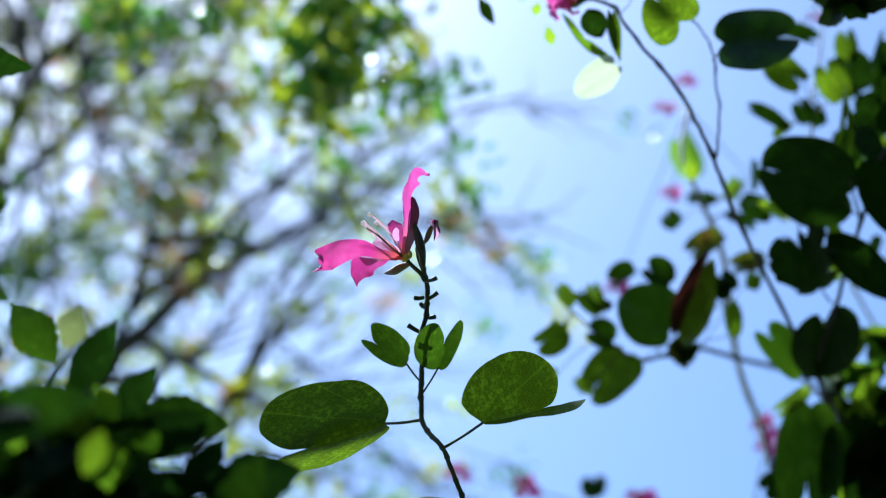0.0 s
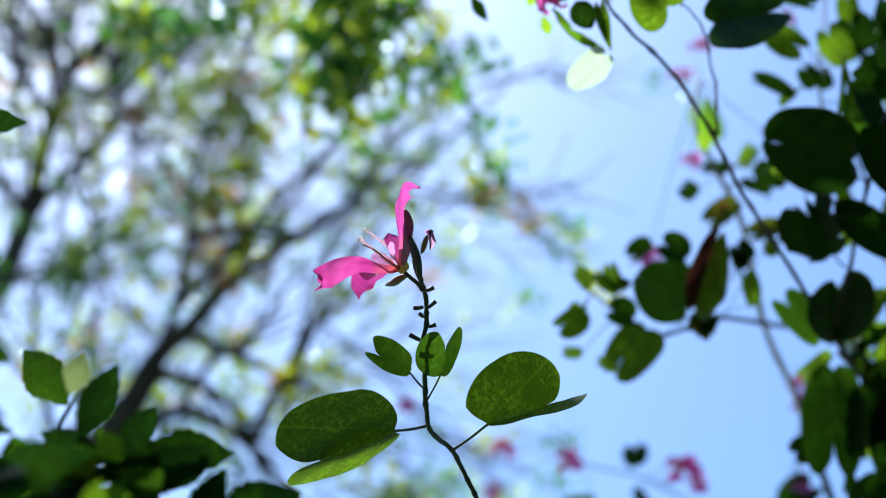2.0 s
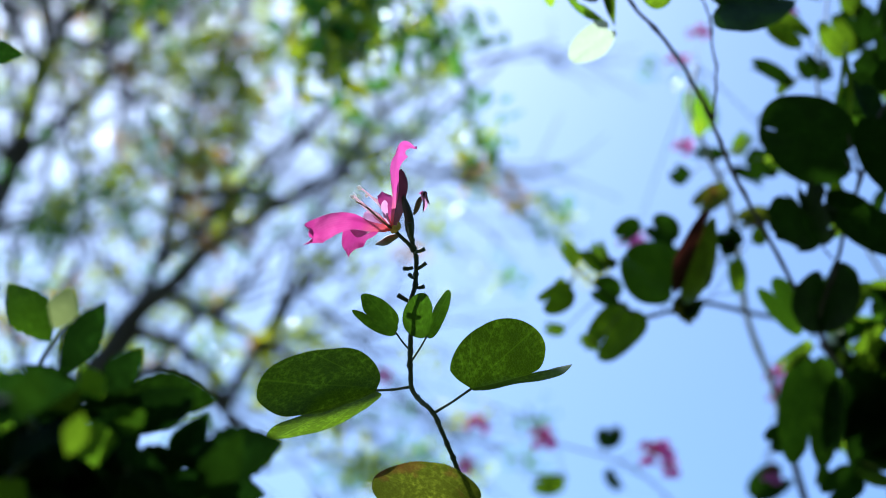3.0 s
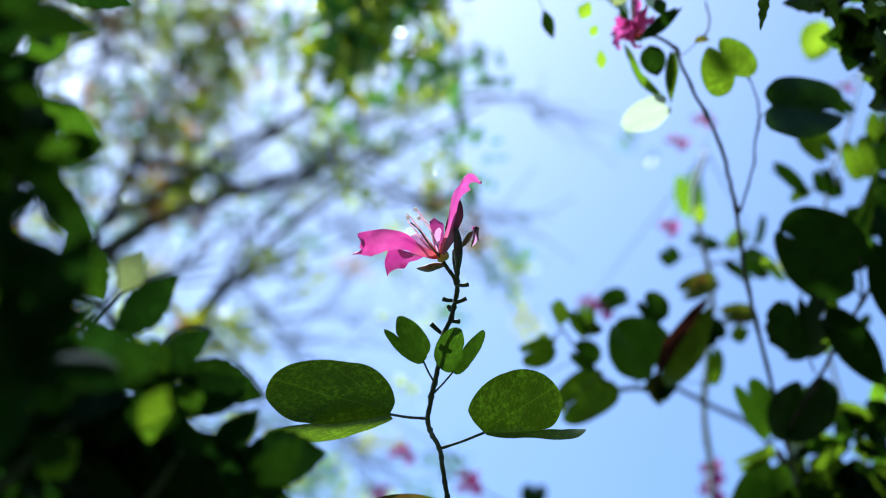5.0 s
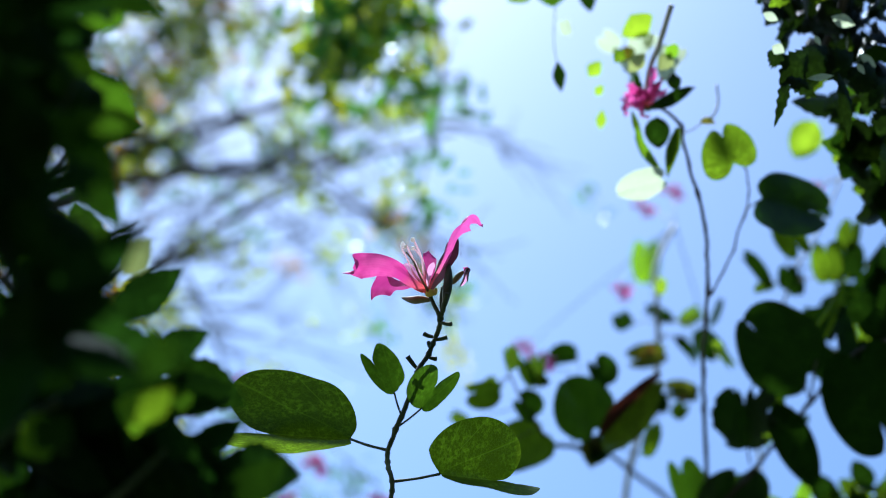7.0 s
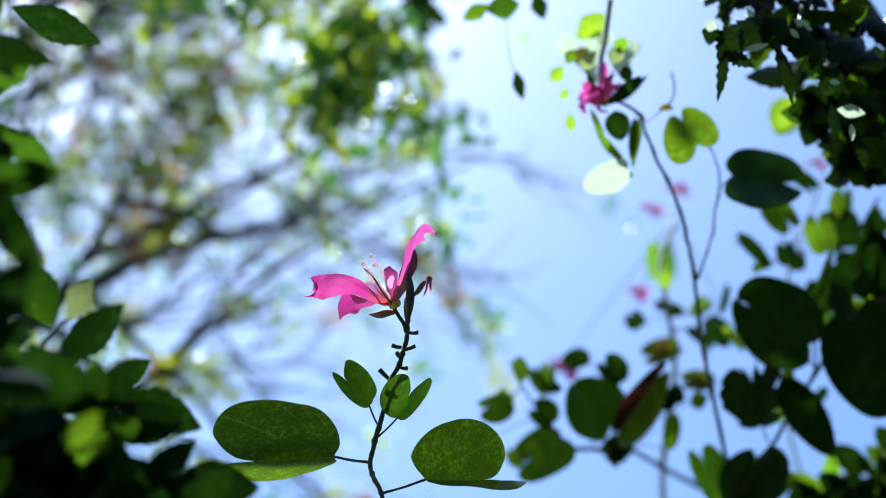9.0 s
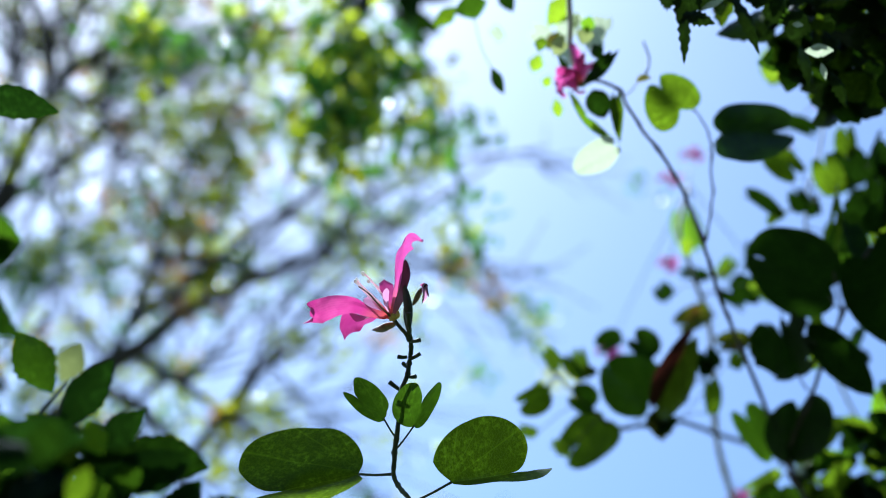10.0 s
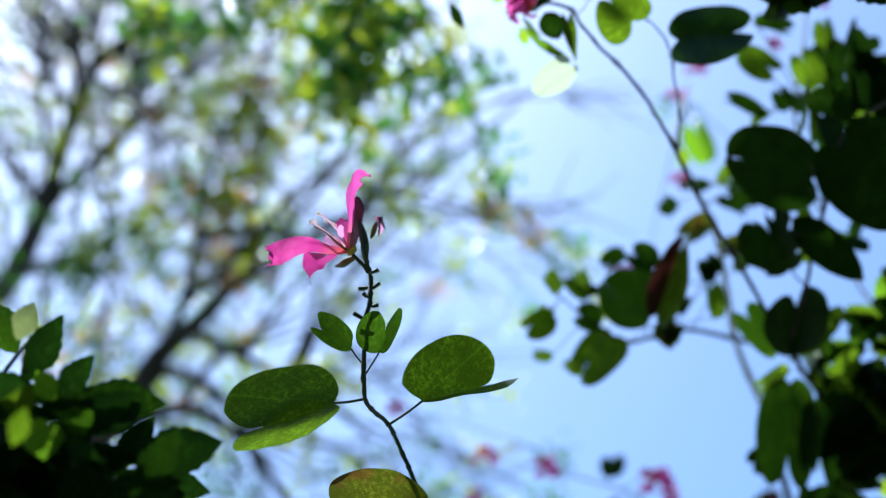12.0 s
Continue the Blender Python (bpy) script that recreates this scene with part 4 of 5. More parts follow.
for k in range(26):
    p = Vector((0.543, 1.139, 2.477)).lerp(Vector((0.658, 1.142, 2.481)), random.random()).lerp(Vector((0.619, 1.252, 2.411)), random.random() * 0.8)
    d = Vector((random.uniform(-0.7, 0.7), random.uniform(-0.3, 0.3), random.uniform(-1, -0.3))).normalized() * random.uniform(0.05, 0.085)
    turned_leaf(bush, p, p + d, d.length * 0.85, random.choice((LEAF_DARK, LEAF_DARK, LEAF_DARK, LEAF)), 25, random.uniform(-40, 40))
for k in range(16):
    p = Vector((0.547, 0.842, 2.785)).lerp(Vector((0.645, 0.844, 2.788)), random.random()).lerp(Vector((0.614, 0.971, 2.612)), random.random())
    d = Vector((random.uniform(-0.8, 0.8), random.uniform(-0.3, 0.3), random.uniform(-0.8, 0.8))).normalized() * random.uniform(0.04, 0.07)
    turned_leaf(tall, p, p + d, d.length * 0.9, random.choice((LEAF_DARK, LEAF_DARK, LEAF)), 25, random.uniform(-40, 40))

for k in range(44):
    p = Vector((0.493, 1.172, 2.507)).lerp(Vector((0.679, 1.137, 2.543)), random.random()).lerp(Vector((0.639, 1.237, 2.457)), random.random() * 0.7)
    d = Vector((random.uniform(-0.9, 0.9), random.uniform(-0.3, 0.3), random.uniform(-1, 0.5))).normalized() * random.uniform(0.025, 0.05)
    simple_leaf(bush, p, p + d, d.length * 0.7, random.choice((LEAF, LEAF, LEAF_DIM, LEAF_DARK, LEAF_YELLOW)), random.uniform(-50, 50), oval=True)
for k in range(26):
    p = Vector((0.628, 1.090, 2.565)).lerp(Vector((0.705, 1.042, 2.603)), random.random()).lerp(Vector((0.709, 1.133, 2.521)), random.random() * 0.4)
    d = Vector((random.uniform(-0.9, 0.9), random.uniform(-0.3, 0.3), random.uniform(-1, 0.5))).normalized() * random.uniform(0.03, 0.05)
    simple_leaf(bush, p, p + d, d.length * 0.7, random.choice((LEAF, LEAF, LEAF_DIM, LEAF_DARK, LEAF_YELLOW)), random.uniform(-50, 50), oval=True)
for k in range(18):
    p = Vector((0.539, 0.891, 2.808)).lerp(Vector((0.630, 0.895, 2.810)), random.random()).lerp(Vector((0.583, 1.098, 2.610)), random.random())
    d = Vector((random.uniform(-0.8, 0.8), random.uniform(-0.3, 0.3), random.uniform(-0.8, 0.8))).normalized() * random.uniform(0.035, 0.06)
    simple_leaf(tall, p, p + d, d.length * 0.7, random.choice((LEAF_DARK, LEAF_DARK, LEAF_DARK, LEAF_DIM)), random.uniform(-40, 40), oval=True)

for k in range(34):
    p = Vector((0.5850, 1.1370, 2.5510)).lerp(Vector((0.6590, 1.0810, 2.5640)), random.random()).lerp(Vector((0.6460, 1.1580, 2.4910)), random.random() * 0.8)
    d = Vector((random.uniform(-0.9, 0.9), random.uniform(-0.3, 0.3), random.uniform(-1, 0.5))).normalized() * random.uniform(0.025, 0.05)
    simple_leaf(bush, p, p + d, d.length * 0.7, random.choice((LEAF, LEAF_LIT, LEAF_DIM, LEAF_DARK, LEAF_DARK)), random.uniform(-60, 60), oval=True)

# ---- climber with toothed leaves, hanging from above ----
random.seed(16)
climber = thing("climbing_plant", (1.3, 1.7, -0.03), "dark climber with hanging toothed leaves", "climber")
tube("stem", [(0.278, 0.523, 2.445), (0.280, 0.491, 2.473), (0.304, 0.457, 2.540), (0.75, 0.9, 2.95), (1.1, 1.3, 2.6), (1.3, 1.7, 1.2), (1.3, 1.7, -0.05)], 0.002, 0.012, VINE, climber)
for b, e, w in (((0.241, 0.501, 2.381), (0.245, 0.526, 2.333), 0.011), ((0.237, 0.497, 2.384), (0.221, 0.497, 2.384), 0.02), ((0.240, 0.501, 2.368), (0.266, 0.500, 2.356), 0.014), ((0.279, 0.490, 2.390), (0.303, 0.516, 2.343), 0.012), ((0.250, 0.486, 2.394), (0.238, 0.507, 2.362), 0.026), ((0.264, 0.483, 2.409), (0.255, 0.503, 2.379), 0.034), ((0.287, 0.480, 2.412), (0.272, 0.497, 2.385), 0.03), ((0.301, 0.481, 2.411), (0.301, 0.498, 2.384), 0.03), ((0.323, 0.490, 2.417), (0.312, 0.513, 2.385), 0.03), ((0.342, 0.505, 2.404), (0.335, 0.524, 2.388), 0.03), ((0.343, 0.527, 2.386), (0.349, 0.542, 2.347), 0.012), ((0.370, 0.541, 2.375), (0.387, 0.563, 2.356), 0.014)):
    simple_leaf(climber, b, e, w, LEAF_TOOTH, random.uniform(-30, 30), teeth=1, rows=13, tooth=0.16)
# Glints on the climber, painted as small near-white leaves.
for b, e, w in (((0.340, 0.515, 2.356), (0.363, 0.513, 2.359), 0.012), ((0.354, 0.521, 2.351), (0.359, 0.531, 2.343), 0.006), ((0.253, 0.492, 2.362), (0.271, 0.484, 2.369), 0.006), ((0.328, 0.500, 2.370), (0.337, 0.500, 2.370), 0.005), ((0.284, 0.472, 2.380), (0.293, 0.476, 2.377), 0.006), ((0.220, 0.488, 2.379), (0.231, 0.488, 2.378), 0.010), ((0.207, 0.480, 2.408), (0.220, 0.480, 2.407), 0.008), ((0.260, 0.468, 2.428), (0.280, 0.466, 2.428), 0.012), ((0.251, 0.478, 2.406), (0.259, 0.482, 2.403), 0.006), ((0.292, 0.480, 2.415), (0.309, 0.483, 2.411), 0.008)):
    simple_leaf(climber, b, e, w, LEAF_PALE, random.uniform(-20, 20), label="leaf with a sun glint put into its colour")
for k in range(150):
    u, v = random.uniform(0, 1), random.uniform(0, 1)
    p = Vector((0.214, 0.455, 2.483)).lerp(Vector((0.351, 0.428, 2.562)), u).lerp(Vector((0.246, 0.470, 2.467)).lerp(Vector((0.428, 0.554, 2.460)), u), v)
    p += Vector((0, random.uniform(0, 0.06), random.uniform(0, 0.06)))
    d = Vector((random.uniform(-0.6, 0.6), random.uniform(-0.4, 0.4), -1)).normalized() * random.uniform(0.03, 0.055)
    simple_leaf(climber, p, p + d, d.length * 0.5, random.choice((LEAF_TOOTH, LEAF_TOOTH, LEAF_TOOTH, LEAF_TOOTH, LEAF)), random.uniform(-80, 80), teeth=1, rows=11)
for b, e, w, m in (((0.405, 0.660, 2.602), (0.393, 0.678, 2.586), 0.03, LEAF_YELLOW), ((0.408, 0.650, 2.610), (0.383, 0.663, 2.599), 0.04, LEAF), ((0.396, 0.638, 2.620), (0.388, 0.653, 2.607), 0.02, LEAF_DIM), ((0.451, 0.615, 2.509), (0.426, 0.634, 2.493), 0.03, LEAF), ((0.439, 0.546, 2.502), (0.427, 0.581, 2.472), 0.04, LEAF), ((0.414, 0.653, 2.542), (0.423, 0.667, 2.530), 0.03, LEAF), ((0.458, 0.572, 2.485), (0.445, 0.596, 2.464), 0.05, LEAF), ((0.430, 0.592, 2.466), (0.416, 0.612, 2.449), 0.04, LEAF), ((0.450, 0.596, 2.464), (0.437, 0.615, 2.447), 0.04, LEAF)):
    simple_leaf(climber, b, e, w, m, 0)
for k in range(62):
    p = Vector((0.316, 0.586, 2.520)).lerp(Vector((0.411, 0.541, 2.552)), random.random()).lerp(Vector((0.446, 0.645, 2.486)), random.random() * 0.9)
    d = Vector((random.uniform(-0.7, 0.5), random.uniform(-0.3, 0.3), random.uniform(-1, 0.2))).normalized() * random.uniform(0.03, 0.05)
    simple_leaf(climber, p, p + d, d.length * 0.7, random.choice((LEAF_DARK, LEAF_DARK, LEAF, LEAF_TOOTH, LEAF_TOOTH, LEAF_DIM)), random.uniform(-40, 40), teeth=1, rows=11, tooth=0.06)
for k in range(44):
    p = Vector((0.318, 0.488, 2.471)).lerp(Vector((0.431, 0.471, 2.487)), random.random()).lerp(Vector((0.461, 0.564, 2.434)), random.random() * 0.9)
    d = Vector((random.uniform(-0.7, 0.5), random.uniform(-0.3, 0.3), random.uniform(-1, 0.2))).normalized() * random.uniform(0.03, 0.055)
    simple_leaf(climber, p, p + d, d.length * 0.65, random.choice((LEAF_TOOTH, LEAF, LEAF_DIM, LEAF)), random.uniform(-50, 50), teeth=1, rows=11)
simple_leaf(climber, (0.469, 0.831, 2.932), (0.462, 0.874, 2.896), 0.05, LEAF_YELLOW, 0, oval=True)
for k in range(22):
    p = Vector((0.397, 0.521, 2.447)).lerp(Vector((0.476, 0.519, 2.452)), random.random()).lerp(Vector((0.469, 0.593, 2.415)), random.random() * 0.8)
    d = Vector((random.uniform(-0.7, 0.5), random.uniform(-0.3, 0.3), random.uniform(-1, 0.2))).normalized() * random.uniform(0.04, 0.06)
    simple_leaf(climber, p, p + d, d.length * 0.7, random.choice((LEAF_DARK, LEAF, LEAF_TOOTH, LEAF_DARK)), random.uniform(-40, 40), teeth=1, rows=11)
tube("twig", [(0.070, 0.652, 2.594), (0.082, 0.675, 2.573), (0.094, 0.689, 2.560)], 0.0004, 0.0004, VINE, tall)
simple_leaf(tall, (0.094, 0.688, 2.560), (0.110, 0.707, 2.542), 0.015, LEAF_DARK, 30)
simple_leaf(tall, (0.081, 0.667, 2.658), (0.047, 0.679, 2.647), 0.03, LEAF_DIM, 0)
simple_leaf(tall, (0.049, 0.684, 2.669), (0.026, 0.703, 2.653), 0.02, LEAF, 0)
simple_leaf(tall, (0.093, 0.656, 2.668), (0.110, 0.674, 2.653), 0.02, LEAF_DARK, 0)

# ---- hedge close beside the lens ----
random.seed(17)
hedge = thing("hedge_shrub", (-0.45, 0.55, -0.03), "leafy dark green shrub with serrated leaves", "shrub")
def hedge_leaf(b, e, w, mat=LEAF_NEAR, spin=0.0):
    simple_leaf(hedge, b, e, w, mat, spin, teeth=1, tooth=0.06, rows=15, widest=0.45, bend=0.08)
tube("stem", [(-0.113, 0.531, 1.936), (-0.116, 0.522, 1.891), (-0.114, 0.530, 1.845), (-0.107, 0.569, 1.810), (-0.4, 0.5, 1.2), (-0.45, 0.55, -0.05)], 0.001, 0.004, STEM, hedge)
tube("stem", [(-0.046, 0.499, 1.826), (-0.054, 0.514, 1.814), (-0.062, 0.527, 1.803), (-0.069, 0.541, 1.791), (-0.4, 0.5, 1.1), (-0.46, 0.56, -0.05)], 0.001, 0.004, STEM, hedge)
tube("stem", [(-0.141, 0.378, 1.912), (-0.140, 0.414, 1.881), (-0.131, 0.459, 1.841), (-0.116, 0.511, 1.795), (-0.45, 0.5, 1.3), (-0.47, 0.53, -0.05)], 0.001, 0.004, STEM, hedge)
hedge_leaf((-0.121, 0.538, 1.930), (-0.156, 0.536, 1.971), 0.026, LEAF_DIM, 20)
hedge_leaf((-0.212, 0.450, 2.079), (-0.156, 0.455, 2.076), 0.022, LEAF_NEAR, 0)
hedge_leaf((-0.103, 0.461, 1.798), (-0.091, 0.436, 1.818), 0.016, LEAF, 0)
hedge_leaf((-0.058, 0.456, 1.798), (-0.051, 0.442, 1.810), 0.012, LEAF, 0)
hedge_leaf((-0.147, 0.412, 1.857), (-0.152, 0.389, 1.878), 0.024, LEAF, 0)
hedge_leaf((-0.128, 0.452, 1.833), (-0.120, 0.442, 1.842), 0.016, LEAF_DIM, 20)
hedge_leaf((-0.080, 0.432, 1.754), (-0.074, 0.420, 1.764), 0.017, LEAF_DARK, 20)
hedge_leaf((-0.056, 0.404, 1.777), (-0.051, 0.389, 1.789), 0.017, LEAF_DARK, 30)
hedge_leaf((-0.133, 0.355, 1.825), (-0.117, 0.364, 1.817), 0.02, LEAF_NEAR, 0)
hedge_leaf((-0.085, 0.447, 1.795), (-0.101, 0.444, 1.798), 0.018, LEAF_DIM, 0)
hedge_leaf((-0.081, 0.502, 1.855), (-0.091, 0.490, 1.866), 0.02, LEAF, 20)
hedge_leaf((-0.059, 0.500, 1.859), (-0.051, 0.511, 1.849), 0.018, LEAF_DIM, 0)
hedge_leaf((-0.115, 0.499, 1.856), (-0.118, 0.485, 1.869), 0.02, LEAF_DIM, 0)
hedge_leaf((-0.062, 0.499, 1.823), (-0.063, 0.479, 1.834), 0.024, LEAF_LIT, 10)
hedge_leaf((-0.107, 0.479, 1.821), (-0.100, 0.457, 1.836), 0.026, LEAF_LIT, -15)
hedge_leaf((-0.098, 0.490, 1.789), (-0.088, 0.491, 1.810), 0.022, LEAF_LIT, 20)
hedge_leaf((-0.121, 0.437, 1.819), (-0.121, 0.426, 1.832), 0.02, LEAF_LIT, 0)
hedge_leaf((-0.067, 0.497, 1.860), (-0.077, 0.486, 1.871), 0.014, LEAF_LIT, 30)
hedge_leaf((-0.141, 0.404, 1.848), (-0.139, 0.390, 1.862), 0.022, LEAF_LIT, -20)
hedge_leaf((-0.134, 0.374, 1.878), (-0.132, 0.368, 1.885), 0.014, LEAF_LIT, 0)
hedge_leaf((-0.104, 0.502, 1.907), (-0.103, 0.502, 1.937), 0.017, LEAF_CREAM, 35)
HEDGE_LIT = [Vector(p) for p in ((-0.0625, 0.4890, 1.8285), (-0.1035, 0.4680, 1.8285), (-0.0930, 0.4905, 1.7995), (-0.1210, 0.4315, 1.8255), (-0.0720, 0.4915, 1.8655), (-0.1400, 0.3970, 1.8550), (-0.1330, 0.3710, 1.8815))]


def crowds(p):
    """Whether a leaf at p would press against one of the sunlit leaves or keep the sun off it."""
    for q in HEDGE_LIT:
        along = (p - q).dot(SUN_DIR)
        if (p - q).length < 0.024 or 0 < along < 0.05 and (p - q - SUN_DIR * along).length < 0.009:
            return True
    return False


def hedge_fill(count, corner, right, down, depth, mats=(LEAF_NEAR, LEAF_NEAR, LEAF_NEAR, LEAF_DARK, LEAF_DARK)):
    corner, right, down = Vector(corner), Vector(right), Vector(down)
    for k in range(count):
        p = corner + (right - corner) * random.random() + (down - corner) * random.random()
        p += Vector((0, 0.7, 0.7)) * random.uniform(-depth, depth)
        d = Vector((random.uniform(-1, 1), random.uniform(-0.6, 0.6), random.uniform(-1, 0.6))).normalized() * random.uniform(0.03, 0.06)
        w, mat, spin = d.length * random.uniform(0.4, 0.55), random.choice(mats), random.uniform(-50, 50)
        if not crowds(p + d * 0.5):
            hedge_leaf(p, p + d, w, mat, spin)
hedge_fill(30, (-0.185, 0.347, 1.876), (-0.145, 0.332, 1.886), (-0.154, 0.398, 1.830), 0.03, (LEAF_NEAR, LEAF_DARK, LEAF_DIM))
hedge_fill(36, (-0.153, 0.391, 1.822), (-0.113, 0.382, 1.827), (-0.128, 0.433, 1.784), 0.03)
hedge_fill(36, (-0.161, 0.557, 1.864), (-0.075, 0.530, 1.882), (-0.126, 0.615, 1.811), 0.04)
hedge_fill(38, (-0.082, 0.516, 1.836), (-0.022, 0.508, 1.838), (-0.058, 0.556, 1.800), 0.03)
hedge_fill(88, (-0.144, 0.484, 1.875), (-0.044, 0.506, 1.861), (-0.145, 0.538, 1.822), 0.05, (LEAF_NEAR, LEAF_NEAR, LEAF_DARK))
hedge_fill(44, (-0.210, 0.365, 1.922), (-0.160, 0.366, 1.938), (-0.185, 0.430, 1.870), 0.03, (LEAF_NEAR, LEAF_NEAR, LEAF_DARK, LEAF_DARK, LEAF_DIM))

# ---- trees behind ----
random.seed(18)
def leaf_cloud(crowns, share, centre, radius, count, size, squash=0.8):
    """Clumps of leaves with gaps between them; each clump of one hue."""
    left = count
    while left > 0:
        d = Vector((random.gauss(0, 1), random.gauss(0, 1), random.gauss(0, squash)))
        c = Vector(centre) + d * radius * 0.45
        bm = random.choices(crowns, share)[0]
        leaves = random.randint(12, 24)
        left -= leaves * 0.7
        way = Vector((random.gauss(0, 1), random.gauss(0, 1), random.gauss(0, 0.6))).normalized()
        for k in range(leaves):
            q = c + way * size * random.uniform(-1.6, 1.6) + Vector((random.gauss(0, 1), random.gauss(0, 1), random.gauss(0, 1))) * size * 0.6
            out = (way * 0.5 + Vector((random.gauss(0, 0.7), random.gauss(0, 0.7), random.gauss(0, 0.5)))).normalized() * size * random.uniform(0.7, 1.25)
            n = Vector((random.gauss(0, 0.6), random.gauss(0, 0.6), 1))
            blade_into(bm, q, q + out, out.length * 0.5, n, bend=0.06, fold=15, rows=3)


def grow(wood, crowns, p, way, length, r, level, leaf_size, share, leafy):
    """A branch that bends, forks into thinner ones and ends in sprays of leaves."""
    bent = (way + Vector((random.gauss(0, 0.18), random.gauss(0, 0.18), random.gauss(0, 0.18)))).normalized()
    mid = p + way * length * 0.5 + Vector((random.gauss(0, 0.03), random.gauss(0, 0.03), random.gauss(0, 0.03))) * length
    end = p + (way + bent) * length * 0.5
    tube_into(wood, [p, mid, end], r, r * 0.55, 5, 3)
    if level == 0:
        if random.random() < leafy:
            leaf_cloud(crowns, share, end, 0.06, 8, leaf_size)
        return
    for _ in range(random.choice((2, 3, 3))):
        turn = (bent + Vector((random.gauss(0, 0.45), random.gauss(0, 0.45), random.gauss(0, 0.4)))).normalized()
        grow(wood, crowns, p.lerp(end, random.uniform(0.5, 1.0)), turn, length * random.uniform(0.5, 0.75), r * 0.6, level - 1, leaf_size, share, leafy)


CROWNS = ((CROWN, "olive leaves"), (CROWN_DARK, "green leaves"), (CROWN_RUST, "rust-coloured leaves"), (CROWN_GOLD, "yellow-green leaves"))
MIXES = ((4, 1.8, 0.7, 2.6), (2.6, 5, 0, 0.5), (1.5, 0, 3, 1.5))


def waxy_leaf(parent, at, size):
    """A smooth leaf that lies so that it mirrors the sun towards the clearing."""
    at = Vector(at)
    n = (SUN_DIR + (Vector((0.08, 0.045, 1.505)) - at).normalized()).normalized()
    along = n.orthogonal().normalized() * size * 0.5
    bm = bmesh.new()
    bm.loops.layers.uv.new("blade")
    blade_into(bm, at - along, at + along, size * 0.6, n, bend=0.01, fold=2, rows=6)
    return part("leaf", bm, CROWN_WAXY, parent, "waxy leaf glinting in the sun")


def tree(foot, limbs, clouds, label, leaf_size, sprouts, share, r=0.006, length=0.5, leafy=0.7, limb_leafy=0.0):
    """limbs: lines with radii; clouds: clumps (crown, place, radius, leaves) at the ends of the limbs; sprouts: branches on each limb."""
    t = thing("tree", foot, label, "tree", "trees behind")
    wood = bmesh.new()
    wood.loops.layers.uv.new("blade")
    crowns = [bmesh.new() for _ in CROWNS]
    for c in crowns:
        c.loops.layers.uv.new("blade")
    lines = []
    for k, (pts, r0, r1) in enumerate(limbs):
        tube("trunk" if k == 0 else "limb", pts, r0, r1, BARK, t, "", sides=9, knots=0.1)
        line = [p for p in spline(pts, 6) if p.z > 2.4]
        lines += line
        for _ in range(sprouts[k]):
            n = random.randrange(len(line) // 4, len(line) - 1)
            along = (line[n + 1] - line[n]).normalized()
            way = (along * 0.9 + Vector((random.gauss(0, 0.5), random.gauss(0, 0.5), random.gauss(0.1, 0.4)))).normalized()
            grow(wood, crowns, line[n], way, length * random.uniform(0.6, 1.3), r, 2, leaf_size, share, leafy if k == 0 else limb_leafy)
    for which, centre, radius, count in clouds:
        c = Vector(centre)
        leaf_cloud(crowns, MIXES[which], c, radius, count, leaf_size)
        near = min(lines, key=lambda p: (p - c).length)
        tube_into(wood, [near, near.lerp(c, 0.5) + Vector((0, 0, 0.05)), c], r * 0.8, r * 0.4, 5, 4)
        for _ in range(5):
            d = Vector((random.gauss(0, 1), random.gauss(0, 1), random.gauss(0, 0.7))) * radius * 0.5
            tube_into(wood, [near.lerp(c, random.uniform(0.5, 1)), c + d * 0.5, c + d], r * 0.4, r * 0.2, 4, 3)
    for c, (mat, name) in zip(crowns, CROWNS):
        part("crown", c, mat, t, name)["kind"] = "stuff"
    part("brushwood", wood, BARK, t, "thin dark branches")["kind"] = "stuff"
    return t


random.seed(31)
FIRST_LIMBS = [([(-3.6, 4.9, -0.1), (-3.5, 4.85, 2.0), (-2.714, 4.452, 5.393), (-2.457, 4.185, 5.672), (-2.357, 4.060, 5.800), (-2.268, 3.924, 5.939), (-2.197, 3.748, 6.115), (-2.123, 3.582, 6.283), (-2.045, 3.446, 6.421), (-1.909, 3.343, 6.531), (-1.753, 3.220, 6.661)], 0.078, 0.018),
    ([(-2.268, 3.924, 5.939), (-2.143, 3.824, 6.045), (-2.002, 3.739, 6.138), (-1.860, 3.654, 6.231), (-1.721, 3.622, 6.413), (-1.548, 3.488, 6.556)], 0.034, 0.011),
    ([(-2.045, 3.446, 6.421), (-2.098, 3.343, 6.516), (-2.145, 3.201, 6.651)], 0.02, 0.010),
    ([(-2.008, 3.418, 6.451), (-2.050, 3.382, 6.622), (-2.094, 3.292, 6.846)], 0.018, 0.009)]
FIRST_LIMBS += [([(-2.197, 3.748, 6.115), (-2.303, 3.675, 6.319), (-2.382, 3.567, 6.557), (-2.320, 3.364, 6.760)], 0.017, 0.008),
    ([(-2.002, 3.739, 6.138), (-1.950, 3.910, 5.976), (-1.913, 4.111, 5.783), (-1.931, 4.290, 5.607)], 0.014, 0.008),
    ([(-2.123, 3.582, 6.283), (-2.003, 3.567, 6.445), (-1.833, 3.535, 6.489), (-1.690, 3.498, 6.676)], 0.016, 0.008),
    ([(-2.457, 4.185, 5.672), (-2.300, 4.162, 5.845), (-2.102, 4.151, 5.870), (-1.904, 4.065, 6.108)], 0.02, 0.010),
    ([(-2.268, 3.924, 5.939), (-2.332, 3.831, 6.025), (-2.446, 3.686, 6.158)], 0.026, 0.014)]
